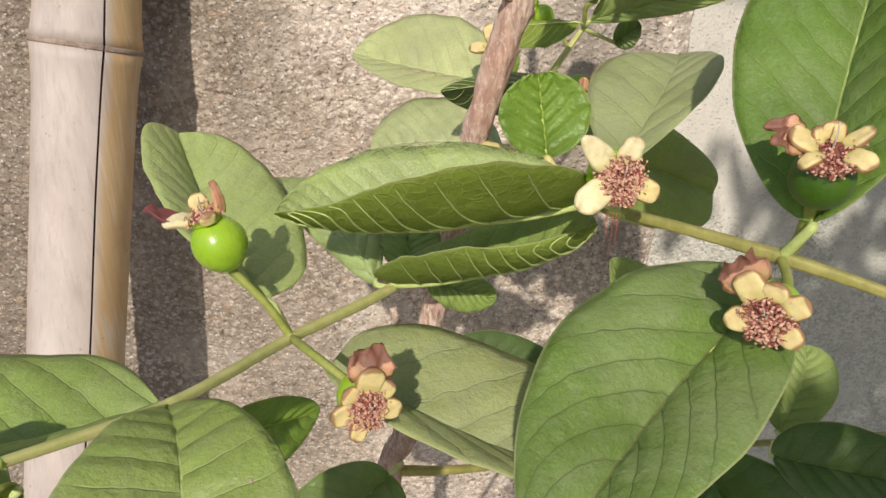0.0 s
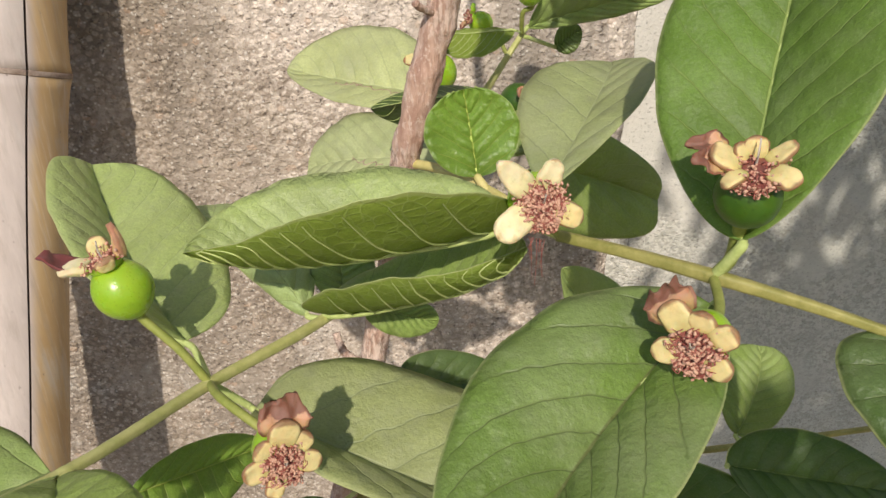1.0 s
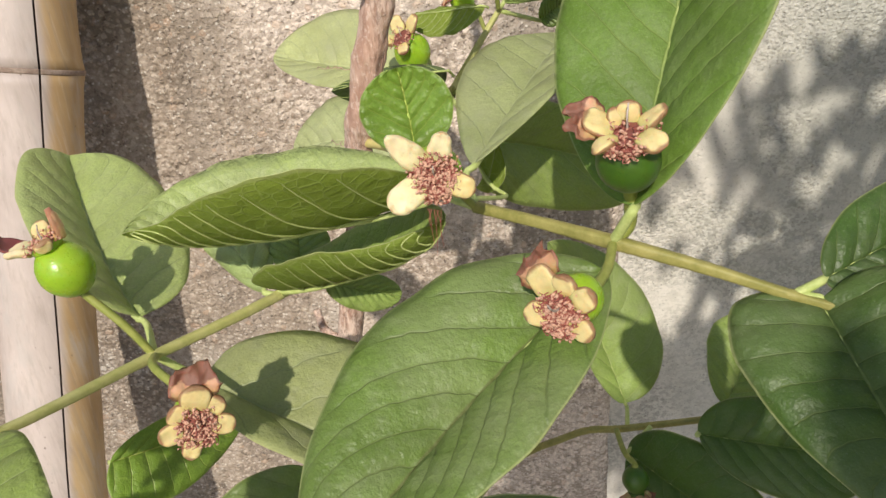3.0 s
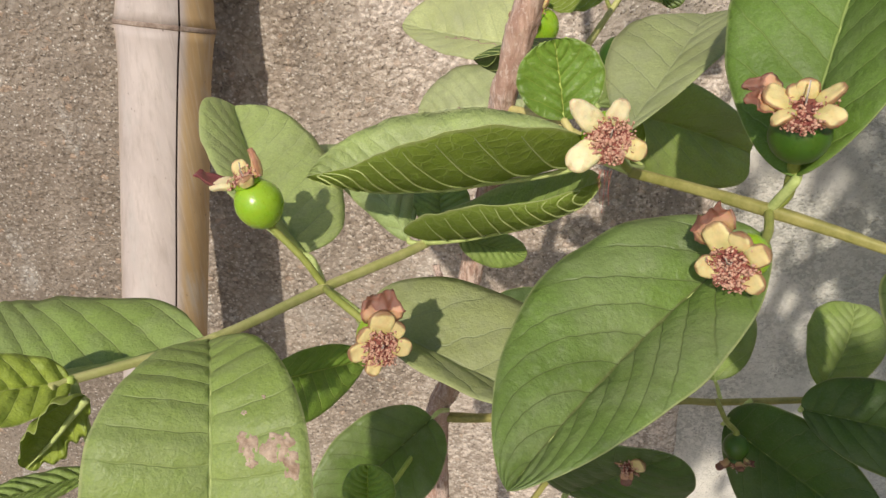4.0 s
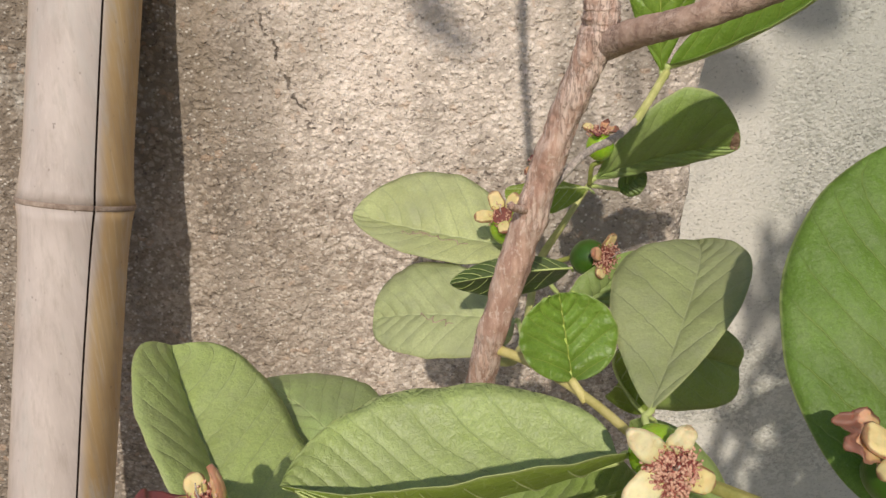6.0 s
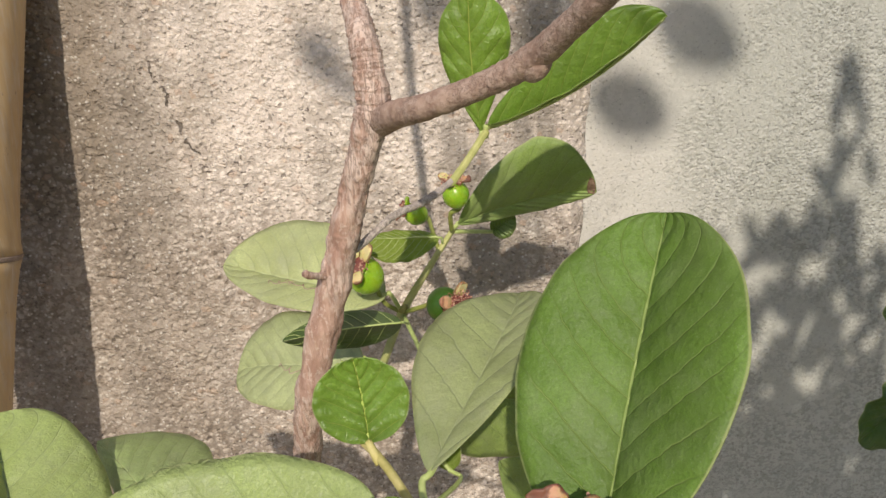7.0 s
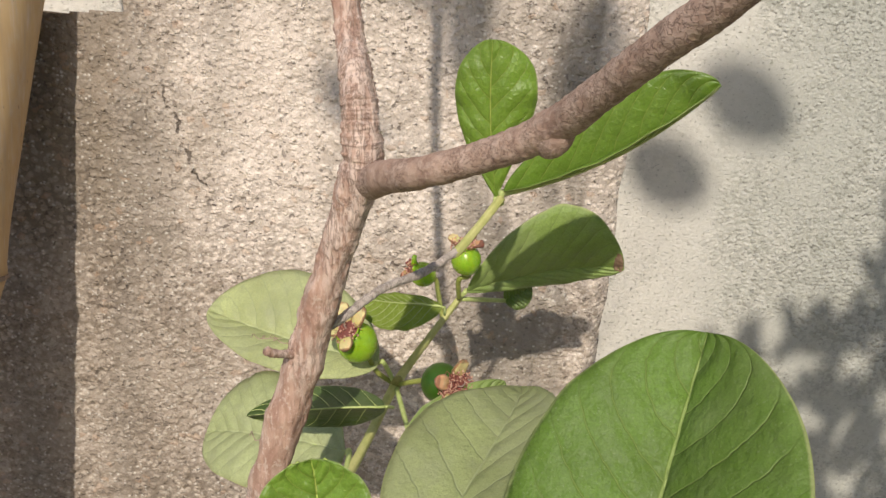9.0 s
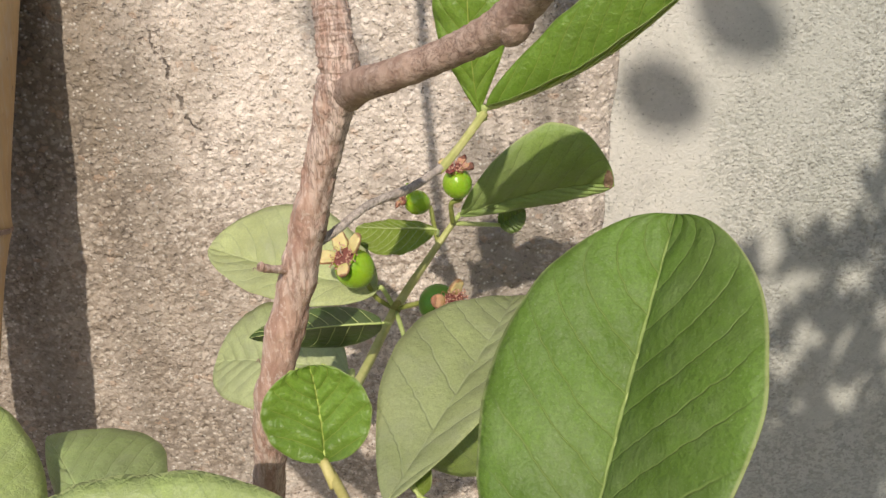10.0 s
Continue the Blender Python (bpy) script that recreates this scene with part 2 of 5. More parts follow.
def bark_material(name, a, b, pale, flake=0.8, grain=0.16, depth=0.0009):
    """Thin bark that comes off in long flakes: pale plates, brown gaps between them, fine grain."""
    m = Mat(name)
    ob = m.coord("Object")
    long = m.scaled(ob, (1, 1, 0.35))
    n0, n1, n2 = m.noise(long, 55, 4, 0.6), m.noise(long, 210, 5, 0.65), m.noise(ob, 1100, 4, 0.7)
    strip = m.noise(m.scaled(ob, (1, 1, grain)), 620, 4, 0.62, 0.6)
    gap = m.ramp(m.math('ABSOLUTE', m.math('SUBTRACT', strip, 0.5)), 0.0, 0.055, 1.0, 0.0)
    gap = m.math('MULTIPLY', gap, m.ramp(n0, 0.36, 0.56))
    plate = m.ramp(m.noise(m.scaled(ob, (1, 1, grain * 1.6), (4, 7, 2)), 380, 3, 0.6), 0.38, 0.62)
    peel = m.math('MULTIPLY', m.ramp(m.math('ADD', n0, m.math('MULTIPLY', plate, 0.22)), 0.50, 0.80), flake)
    col = m.mix(m.ramp(n1, 0.34, 0.66), a, b)
    col = m.mix(peel, col, pale)
    col = m.mix(m.math('MULTIPLY', gap, 0.6), col, tuple(c * 0.5 for c in a))
    col = m.mix(m.ramp(n2, 0.55, 0.72, 0.0, 0.35), col, pale)
    scurf = m.ramp(m.noise(m.scaled(ob, (1, 1, 0.6), (3, 1, 5)), 520, 3, 0.65), 0.57, 0.64, 0.0, 0.6 * flake)
    col = m.mix(scurf, col, pale)
    n1 = m.math('ADD', n1, m.math('MULTIPLY', scurf, 0.5))
    h = m.math('ADD', m.math('MULTIPLY', n2, 0.5), m.math('ADD', m.math('MULTIPLY', n1, 0.8), m.math('MULTIPLY', plate, 0.5)))
    h = m.math('SUBTRACT', h, m.math('MULTIPLY', gap, 0.5))
    m.set(Base_Color=col, Roughness=0.86, Normal=m.bump(h, 0.6, depth))
    m.bsdf.inputs["Specular IOR Level"].default_value = 0.2
    return m.m


BARK = bark_material("guava_bark", (0.37, 0.218, 0.165), (0.56, 0.37, 0.292), (0.80, 0.65, 0.57), 0.65)
BARK_SMOOTH = bark_material("smooth_guava_bark", (0.31, 0.20, 0.155), (0.44, 0.305, 0.24), (0.62, 0.475, 0.40), 0.4, 1.0, 0.0004)
DEAD = bark_material("dead_twig_bark", (0.40, 0.33, 0.29), (0.55, 0.46, 0.41), (0.68, 0.6, 0.55), 0.4)


def nodules(m, vec, scale, seed):
    """Rounded grains of uneven size, as heights, and a random number for each."""
    shift = m.node("VectorMath")
    shift.operation = 'MULTIPLY_ADD'
    twist = m.node("TexNoise")
    m.put(m.scaled(vec, (1, 1, 1), seed), twist.inputs["Vector"])
    twist.inputs["Scale"].default_value, twist.inputs["Detail"].default_value = scale * 0.9, 3
    m.put(twist.outputs["Color"], shift.inputs[0])
    shift.inputs[1].default_value = (0.9 / scale,) * 3
    m.put(m.scaled(vec, (0.92, 1, 1.08)), shift.inputs[2])
    height = m.ramp(m.voronoi(shift.outputs[0], scale), 0.0, 0.62, 1.0, 0.0)
    return height, m.split(m.voronoi(shift.outputs[0], scale, 'F1', "Color"))[0]


def roughcast_material():
    m = Mat("roughcast_plaster")
    ob = m.coord("Object")
    xyz = m.split(ob)
    big, blot = m.noise(ob, 3.2, 4, 0.6), m.noise(ob, 21, 5, 0.65)
    sand = m.noise(ob, 900, 3, 0.6)
    grit = m.noise(m.scaled(ob, (0.9, 1, 1.1)), 330, 4, 0.68)
    h1, r1 = nodules(m, ob, 215, (0, 0, 0))
    h2, r2 = nodules(m, ob, 420, (5, 2, 8))
    edge = m.math('ADD', m.math('ADD', xyz[0], m.math('MULTIPLY', xyz[2], 0.10)), m.math('MULTIPLY', m.math('SUBTRACT', m.noise(ob, 9, 5, 0.65), 0.5), 0.16))
    brown = m.ramp(edge, -0.03, 0.06, 1.0, 0.0)
    tone = m.math('ADD', m.math('MULTIPLY', r1, 0.40), m.math('ADD', m.math('MULTIPLY', r2, 0.32), m.math('MULTIPLY', grit, 0.42)))
    base = m.mix(m.ramp(tone, 0.28, 0.86), (0.37, 0.295, 0.235), (0.82, 0.70, 0.60))
    base = m.mix(m.math('MULTIPLY', m.ramp(blot, 0.45, 0.68), 0.45), base, (0.72, 0.61, 0.52))
    # the browner, coarser stretch beside the pole, and the paler wash further up
    base = m.mix(m.math('MULTIPLY', brown, m.ramp(xyz[2], 1.08, 1.20, 0.45, 0.80)), base, (0.235, 0.19, 0.14))
    wash = m.math('ADD', xyz[2], m.math('MULTIPLY', m.math('SUBTRACT', m.noise(m.scaled(ob, (1, 1, 1), (2, 3, 1)), 10, 5, 0.65), 0.5), 0.16))
    wash = m.math('MULTIPLY', m.ramp(wash, 1.07, 1.17), m.math('SUBTRACT', 1.0, brown))
    base = m.mix(m.math('MULTIPLY', wash, 0.62), base, (0.91, 0.785, 0.69))
    base = m.mix(m.math('MULTIPLY', m.ramp(big, 0.5, 0.68), 0.35), base, (0.37, 0.295, 0.23))
    # grey-brown run-off stains towards the end of the roughcast
    run = m.noise(m.scaled(ob, (7, 1, 1.1), (0, 0, 3)), 3.0, 4, 0.6)
    near_end = m.ramp(m.math('ADD', xyz[0], m.math('MULTIPLY', m.math('SUBTRACT', m.noise(ob, 14, 4, 0.6), 0.5), 0.08)), 0.06, 0.12)
    stain = m.math('MULTIPLY', m.ramp(run, 0.46, 0.62), m.math('ADD', 0.40, m.math('MULTIPLY', near_end, 0.5)))
    base = m.mix(stain, base, (0.32, 0.275, 0.23))
    damp = m.ramp(m.math('ADD', xyz[0], m.math('MULTIPLY', m.math('SUBTRACT', m.noise(ob, 5, 5, 0.65), 0.5), 0.35)), -0.40, -0.22, 0.62, 0.0)
    base = m.mix(damp, base, (0.215, 0.175, 0.14))
    white = m.ramp(m.noise(m.scaled(ob, (1, 1, 0.7), (5, 0, 1)), 11, 5, 0.7), 0.56, 0.70)
    base = m.mix(m.math('MULTIPLY', white, m.ramp(xyz[0], -0.32, -0.2, 0.65, 0.25)), base, (0.68, 0.65, 0.60))
    # darker hollows between the grains, worn pale grain heads, rust and lime specks
    zone = m.ramp(m.noise(m.scaled(ob, (1.2, 1, 0.9), (9, 3, 6)), 12, 4, 0.6), 0.36, 0.62, 0.15, 1.0)
    hollow = m.math('MULTIPLY', m.ramp(h1, 0.0, 0.30, 1.0, 0.0), zone)
    base = m.mix(m.math('MULTIPLY', hollow, m.math('ADD', 0.34, m.math('MULTIPLY', brown, 0.28))), base, (0.14, 0.11, 0.085))
    pit = m.ramp(m.noise(m.scaled(ob, (1, 1, 1.1), (6, 2, 5)), 260, 2, 0.5), 0.63, 0.70)
    base = m.mix(m.math('MULTIPLY', pit, m.math('ADD', 0.35, m.math('MULTIPLY', zone, 0.4))), base, (0.11, 0.085, 0.07))
    base = m.mix(m.math('MULTIPLY', m.ramp(r2, 0.84, 0.9), m.math('MULTIPLY', h2, 0.7)), base, (0.88, 0.82, 0.74))
    base = m.mix(m.math('MULTIPLY', m.ramp(r1, 0.965, 0.985), 0.4), base, (0.44, 0.28, 0.18))
    base = m.mix(m.math('MULTIPLY', m.ramp(sand, 0.52, 0.68), 0.35), base, (0.21, 0.17, 0.135))
    # a hairline crack
    line = m.math('ADD', m.math('ADD', xyz[0], 0.1083), m.math('MULTIPLY', m.math('SUBTRACT', xyz[2], 1.2), 0.375))
    line = m.math('ADD', line, m.math('MULTIPLY', m.math('SUBTRACT', m.noise(ob, 60, 4, 0.6), 0.5), 0.022))
    crack = m.math('MULTIPLY', m.ramp(m.math('ABSOLUTE', line), 0.0006, 0.0017, 1.0, 0.0), m.ramp(m.math('ABSOLUTE', m.math('SUBTRACT', xyz[2], 1.198)), 0.032, 0.051, 0.85, 0.0))
    crack = m.math('MULTIPLY', crack, m.ramp(m.noise(ob, 110), 0.40, 0.52))
    base = m.mix(crack, base, (0.10, 0.08, 0.065))
    h = m.math('ADD', m.math('MULTIPLY', h1, 0.9), m.math('ADD', m.math('MULTIPLY', h2, 0.45), m.math('MULTIPLY', grit, 0.7)))
    h = m.math('SUBTRACT', h, m.math('ADD', m.math('MULTIPLY', pit, 0.8), crack))
    m.set(Base_Color=base, Roughness=0.93, Normal=m.bump(h, 0.8, 0.0016))
    m.bsdf.inputs["Specular IOR Level"].default_value = 0.15
    return m.m


def plaster_material():
    m = Mat("pale_cement_plaster")
    ob = m.coord("Object")
    xyz = m.split(ob)
    big, blot, sand = m.noise(ob, 4.0, 4, 0.6), m.noise(ob, 30, 5, 0.65), m.noise(ob, 800, 3, 0.6)
    h1, r1 = nodules(m, ob, 260, (3, 1, 4))
    grit = m.noise(m.scaled(ob, (1, 1, 1.15)), 300, 4, 0.66)
    base = m.mix(m.ramp(big, 0.3, 0.7), (0.46, 0.452, 0.40), (0.55, 0.535, 0.48))
    side = m.math('ADD', xyz[0], m.math('MULTIPLY', m.math('SUBTRACT', m.noise(ob, 7, 5, 0.65), 0.5), 0.26))
    pale = m.ramp(side, 0.22, 0.42, 1.0, 0.0)
    rough = m.math('MULTIPLY', m.ramp(m.math('ADD', m.noise(ob, 8, 4, 0.6), m.math('MULTIPLY', pale, -0.16)), 0.30, 0.52, 0.15, 1.0), 1.0)
    base = m.mix(m.math('MULTIPLY', pale, 0.85), base, (0.745, 0.70, 0.635))
    base = m.mix(m.math('MULTIPLY', m.math('MULTIPLY', m.ramp(blot, 0.42, 0.66), rough), 0.40), base, (0.43, 0.43, 0.375))
    grime = m.math('MULTIPLY', m.ramp(m.math('ADD', m.math('MULTIPLY', grit, 0.7), m.math('MULTIPLY', r1, 0.3)), 0.43, 0.58), rough)
    base = m.mix(m.math('MULTIPLY', grime, 0.52), base, (0.27, 0.265, 0.225))
    dots = m.ramp(m.noise(m.scaled(ob, (1, 1, 1.5), (4, 2, 9)), 300, 2, 0.5), 0.62, 0.69)
    base = m.mix(m.math('MULTIPLY', dots, m.math('ADD', 0.35, m.math('MULTIPLY', rough, 0.3))), base, (0.20, 0.185, 0.165))
    base = m.mix(m.math('MULTIPLY', m.ramp(sand, 0.5, 0.7), 0.25), base, (0.72, 0.69, 0.63))
    h = m.math('ADD', m.math('MULTIPLY', m.math('MULTIPLY', h1, rough), 0.8), m.math('ADD', m.math('MULTIPLY', grit, 0.8), m.math('MULTIPLY', sand, 0.25)))
    h = m.math('SUBTRACT', h, m.math('MULTIPLY', dots, 0.7))
    m.set(Base_Color=base, Roughness=0.9, Normal=m.bump(h, 0.8, 0.0022))
    m.bsdf.inputs["Specular IOR Level"].default_value = 0.2
    return m.m


def bamboo_material():
    m = Mat("weathered_bamboo")
    uv = m.split(m.coord("UV"))
    ob = m.coord("Object")
    fib = m.noise(m.scaled(ob, (1, 1, 0.05)), 420, 4, 0.65)
    blotch = m.noise(m.scaled(ob, (1, 1, 0.4)), 28, 4, 0.6)
    pale = m.mix(m.ramp(blotch, 0.3, 0.72), (0.45, 0.375, 0.34), (0.565, 0.48, 0.44))
    tan = m.mix(m.ramp(blotch, 0.3, 0.72), (0.44, 0.285, 0.135), (0.56, 0.395, 0.21))
    k = m.math('ADD', uv[0], m.math('MULTIPLY', m.math('SUBTRACT', blotch, 0.5), 0.05))
    col = m.mix(m.ramp(k, 0.495, 0.54), pale, tan)
    col = m.mix(m.ramp(k, 0.16, 0.3, 0.65, 0.0), col, tan)
    col = m.mix(m.math('MULTIPLY', m.ramp(fib, 0.5, 0.8), 0.4), col, (0.66, 0.58, 0.52))
    spots = m.ramp(m.voronoi(m.scaled(ob, (1, 1, 0.7)), 150), 0.05, 0.14, 1.0, 0.0)
    spots = m.math('MULTIPLY', spots, m.ramp(m.noise(ob, 22), 0.55, 0.68))
    col = m.mix(m.math('MULTIPLY', spots, 0.75), col, (0.13, 0.09, 0.07))
    streaks = m.ramp(m.noise(m.scaled(ob, (1, 1, 0.03), (2, 5, 0)), 260, 5, 0.7), 0.46, 0.68)
    col = m.mix(m.math('MULTIPLY', streaks, 0.32), col, (0.30, 0.245, 0.20))
    grey = m.ramp(m.noise(m.scaled(ob, (1, 1, 0.3), (7, 1, 3)), 60, 5, 0.7), 0.5, 0.68)
    col = m.mix(m.math('MULTIPLY', grey, 0.35), col, (0.46, 0.43, 0.40))
    flecks = m.ramp(m.noise(m.scaled(ob, (1, 1, 0.6), (1, 4, 8)), 210, 3, 0.6), 0.68, 0.75)
    col = m.mix(m.math('MULTIPLY', flecks, 0.6), col, (0.12, 0.09, 0.075))
    m.set(Base_Color=col, Roughness=0.52, Normal=m.bump(fib, 0.25, 0.0005))
    m.bsdf.inputs["Specular IOR Level"].default_value = 0.35
    return m.m


ROUGHCAST, PLASTER, BAMBOO = roughcast_material(), plaster_material(), bamboo_material()
CRACK = plain_material("bamboo_split", (0.035, 0.022, 0.015), (0.07, 0.045, 0.03), 200, 0.9)
NODE = plain_material("bamboo_node_scar", (0.19, 0.13, 0.10), (0.42, 0.33, 0.27), 160, 0.75, 0.5, 700)
SOIL = plain_material("dry_soil", (0.20, 0.175, 0.15), (0.29, 0.26, 0.22), 6, 0.95, 0.8, 60, 0.01)
SCAB = plain_material("brown_blight", (0.25, 0.165, 0.11), (0.56, 0.43, 0.33), 300, 0.9, 0.8, 900)

FLECK = plain_material("chalky_fleck", (0.62, 0.60, 0.52), (0.80, 0.78, 0.70), 900, 0.9)


# ---- mesh helpers ----
def part(name, bm, material, parent, label="", smooth=True):
    me = bpy.data.meshes.new(name)
    bm.to_mesh(me)
    bm.free()
    for one in (material if isinstance(material, (list, tuple)) else [material]):
        me.materials.append(one)
    if smooth:
        me.polygons.foreach_set("use_smooth", [True] * len(me.polygons))
    ob = new(name, me)
    ob.parent = parent
    if parent:
        ob.matrix_parent_inverse = parent.matrix_world.inverted()
    return tagged(ob, label)


def empty(name, at, label, category, group="", kind=""):
    ob = new(name)
    ob.location = at
    bpy.context.view_layer.update()
    return tagged(ob, label, category, group, kind)


def spline(points, n):
    """Points along a smooth line through the given ones."""
    pts = [Vector(p) for p in points]
    if len(pts) == 2:
        return [pts[0].lerp(pts[1], i / n) for i in range(n + 1)]
    ext = [2 * pts[0] - pts[1]] + pts + [2 * pts[-1] - pts[-2]]
    out, seg = [], len(pts) - 1
    for i in range(n + 1):
        f = i / n * seg
        k = min(int(f), seg - 1)
        t = f - k
        a, b, c, d = ext[k:k + 4]
        out.append(0.5 * ((2 * b) + (c - a) * t + (2 * a - 5 * b + 4 * c - d) * t * t + (3 * b - a - 3 * c + d) * t ** 3))
    return out


def tube(bm, points, radii, sides=10, n=None, rough=0.0, seed=0.0, flat=1.0, cap=True, ridge=0.0, flaky=0.0):
    """A tapered tube along a smooth line; rough: relative unevenness of its surface; flaky: depth of its long bark flakes."""
    n = n or max(6, 8 * (len(points) - 1))
    path = spline(points, n)
    rr = [np.interp(i / n, np.linspace(0, 1, len(radii)), radii) for i in range(n + 1)]
    rings, normal, run = [], None, 0.0
    for i, p in enumerate(path):
        run += (p - path[i - 1]).length if i else 0.0
        tan = (path[min(i + 1, n)] - path[max(i - 1, 0)]).normalized()
        if normal is None:
            normal = tan.orthogonal().normalized()
        normal = (normal - tan * normal.dot(tan)).normalized()
        other = tan.cross(normal)
        ring = []
        for j in range(sides):
            a = 2 * math.pi * j / sides
            d = normal * math.cos(a) + other * math.sin(a) * flat
            r = rr[i] * (1 + ridge * math.cos(4 * a))
            if rough:
                q = (p + d * r) * (0.35 / max(r, 0.001)) + Vector((seed, 0, 0))
                r *= 1 + rough * noise.noise(q) + 0.6 * rough * noise.noise(q * 2.7)
            if flaky:
                q = Vector((math.cos(a) * 1.5 + seed, math.sin(a) * 1.5, run * 70))
                plate = noise.noise(q * 1.3) + 0.6 * noise.noise(q * 3.1)
                r *= 1 + flaky * (math.floor(plate * 3.0) / 3.0 * 0.7 + 0.3 * plate)
                r *= 1 + 0.10 * noise.noise(Vector((seed, 3.7, run * 28)))
            ring.append(bm.verts.new(p + d * r))
        rings.append(ring)
    for a, b in zip(rings, rings[1:]):
        for j in range(sides):
            bm.faces.new((a[j], a[(j + 1) % sides], b[(j + 1) % sides], b[j]))
    if cap:
        bm.faces.new(list(reversed(rings[0])))
        bm.faces.new(rings[-1])
    return bm


def blob(bm, at, axis, r, length=1.0, waist=0.0, rings=16, sides=24):
    """A round body with its axis along a way; waist pulls in its far end into a neck."""
    axis = Vector(axis).normalized()
    x = axis.orthogonal().normalized()
    y = axis.cross(x)
    at = Vector(at)
    rows = []
    for i in range(1, rings):
        th = math.pi * i / rings
        h, rad = -math.cos(th) * r * length, math.sin(th) * r
        if h > 0:
            rad *= 1 - waist * (h / (r * length)) ** 2
        else:
            rad *= 1 - 0.10 * (h / (r * length)) ** 2
        row = []
        for j in range(sides):
            a = 2 * math.pi * j / sides
            k = 1 + 0.015 * math.sin(3 * a + i * 0.2)
            row.append(bm.verts.new(at + axis * h + (x * math.cos(a) + y * math.sin(a)) * rad * k))
        rows.append(row)
    for a, b in zip(rows, rows[1:]):
        for j in range(sides):
            bm.faces.new((a[j], a[(j + 1) % sides], b[(j + 1) % sides], b[j]))
    low, high = bm.verts.new(at - axis * r * length), bm.verts.new(at + axis * r * length)
    for j in range(sides):
        bm.faces.new((low, rows[0][(j + 1) % sides], rows[0][j]))
        bm.faces.new((high, rows[-1][j], rows[-1][(j + 1) % sides]))
    return bm


# ---- the setting ----
def wall_rough():
    """Roughcast wall with a notch at its upper end; its grains are real relief."""
    xs = np.concatenate([np.linspace(-1.6, -0.62, 40)[:-1], np.arange(-0.62, 0.1851, 0.0016)])
    xs[-1] = 0.185
    zs = np.concatenate([np.linspace(0, 0.76, 30)[:-1], np.arange(0.76, 1.36, 0.0016), np.linspace(1.36, 1.9, 24)])
    X, Z = np.meshgrid(xs, zs, indexing="ij")
    rng = np.random.default_rng(5)

    def cells(size):
        gx, gz = X / size + 900, Z / size + 900
        ix, iz = np.floor(gx).astype(int), np.floor(gz).astype(int)
        jit = rng.random((2400, 2400, 3))
        best, hgt = np.full(X.shape, 9.0), np.zeros(X.shape)
        for dx in (-1, 0, 1):
            for dz in (-1, 0, 1):
                q = jit[(ix + dx) % 2400, (iz + dz) % 2400]
                d = np.hypot(ix + dx + q[..., 0] - gx, iz + dz + q[..., 1] - gz)
                near = d < best
                best, hgt = np.where(near, d, best), np.where(near, q[..., 2], hgt)
        return np.clip(0.75 - best, 0, 1) * (0.35 + hgt)

    def waves(size):
        k = 14
        out = np.zeros(X.shape)
        for _ in range(k):
            a, f, p = rng.random() * 6.28, (0.6 + rng.random()) * 6.28 / size, rng.random() * 6.28
            out += np.sin((X * math.cos(a) + Z * math.sin(a)) * f + p)
        return out / k ** 0.5

    relief = 0.0016 * cells(0.0052) + 0.0016 * cells(0.0100) + 0.0004 * waves(0.05) + 0.0012 * waves(0.22)
    edge = np.clip((0.185 - X) / 0.012, 0, 1)
    Y = 0.553 - relief + (1 - edge) ** 2 * 0.006
    XX = X + (X > 0.17) * np.clip((X - 0.17) / 0.015, 0, 1) * (0.0010 * np.sin(Z * 41) + 0.0007 * np.sin(Z * 131 + 1))
    XX = XX + np.clip((X - 0.10) / 0.085, 0, 1) * np.clip((Z - 0.92) / 0.3, 0, 1.2) * 0.0075
    ZZ = Z
    keep = ~((X[:-1, :-1] < -0.142 - 0.003 * np.sin(Z[:-1, :-1] * 60)) & (Z[:-1, :-1] > 1.277 + 0.002 * np.sin(X[:-1, :-1] * 70)))
    bm = bmesh.new()
    nx, nz = X.shape
    verts = [[None] * nz for _ in range(nx)]
    faces = np.argwhere(keep)

    def vert(i, j):
        if verts[i][j] is None:
            verts[i][j] = bm.verts.new((XX[i, j], Y[i, j], ZZ[i, j]))
        return verts[i][j]

    for i, j in faces:
        bm.faces.new((vert(i, j), vert(i + 1, j), vert(i + 1, j + 1), vert(i, j + 1)))
    rim = [e for e in bm.edges if len(e.link_faces) == 1]
    back = {}
    for e in rim:
        for v in e.verts:
            if v not in back:
                back[v] = bm.verts.new((v.co.x, 0.697, v.co.z))
    for e in rim:
        a, b = e.link_loops[0].vert, e.link_loops[0].link_loop_next.vert
        bm.faces.new((b, a, back[a], back[b]))
    return tagged(part("wall_rough", bm, ROUGHCAST, None, smooth=True), "weathered grey-brown roughcast wall with coarse gravelly render", "wall", kind="structure")


def slab(name, lo, hi, material, label, category, bevel=0.0):
    bm = bmesh.new()
    bmesh.ops.create_cube(bm, size=1)
    for v in bm.verts:
        v.co = Vector([lo[k] + (v.co[k] + 0.5) * (hi[k] - lo[k]) for k in range(3)])
    if bevel:
        bmesh.ops.bevel(bm, geom=bm.edges[:], offset=bevel, segments=2, affect='EDGES')
    return tagged(part(name, bm, material, None, smooth=False), label, category, kind="structure")


wall_rough()
slab("wall_plaster", (-1.6, 0.70, 0.0), (2.2, 0.86, 2.1), PLASTER, "pale grey cement-plastered wall with fine pits", "wall")
slab("ground", (-30, -40, -0.2), (30, 60, 0.0), SOIL, "bare dry pale brown soil", "ground")


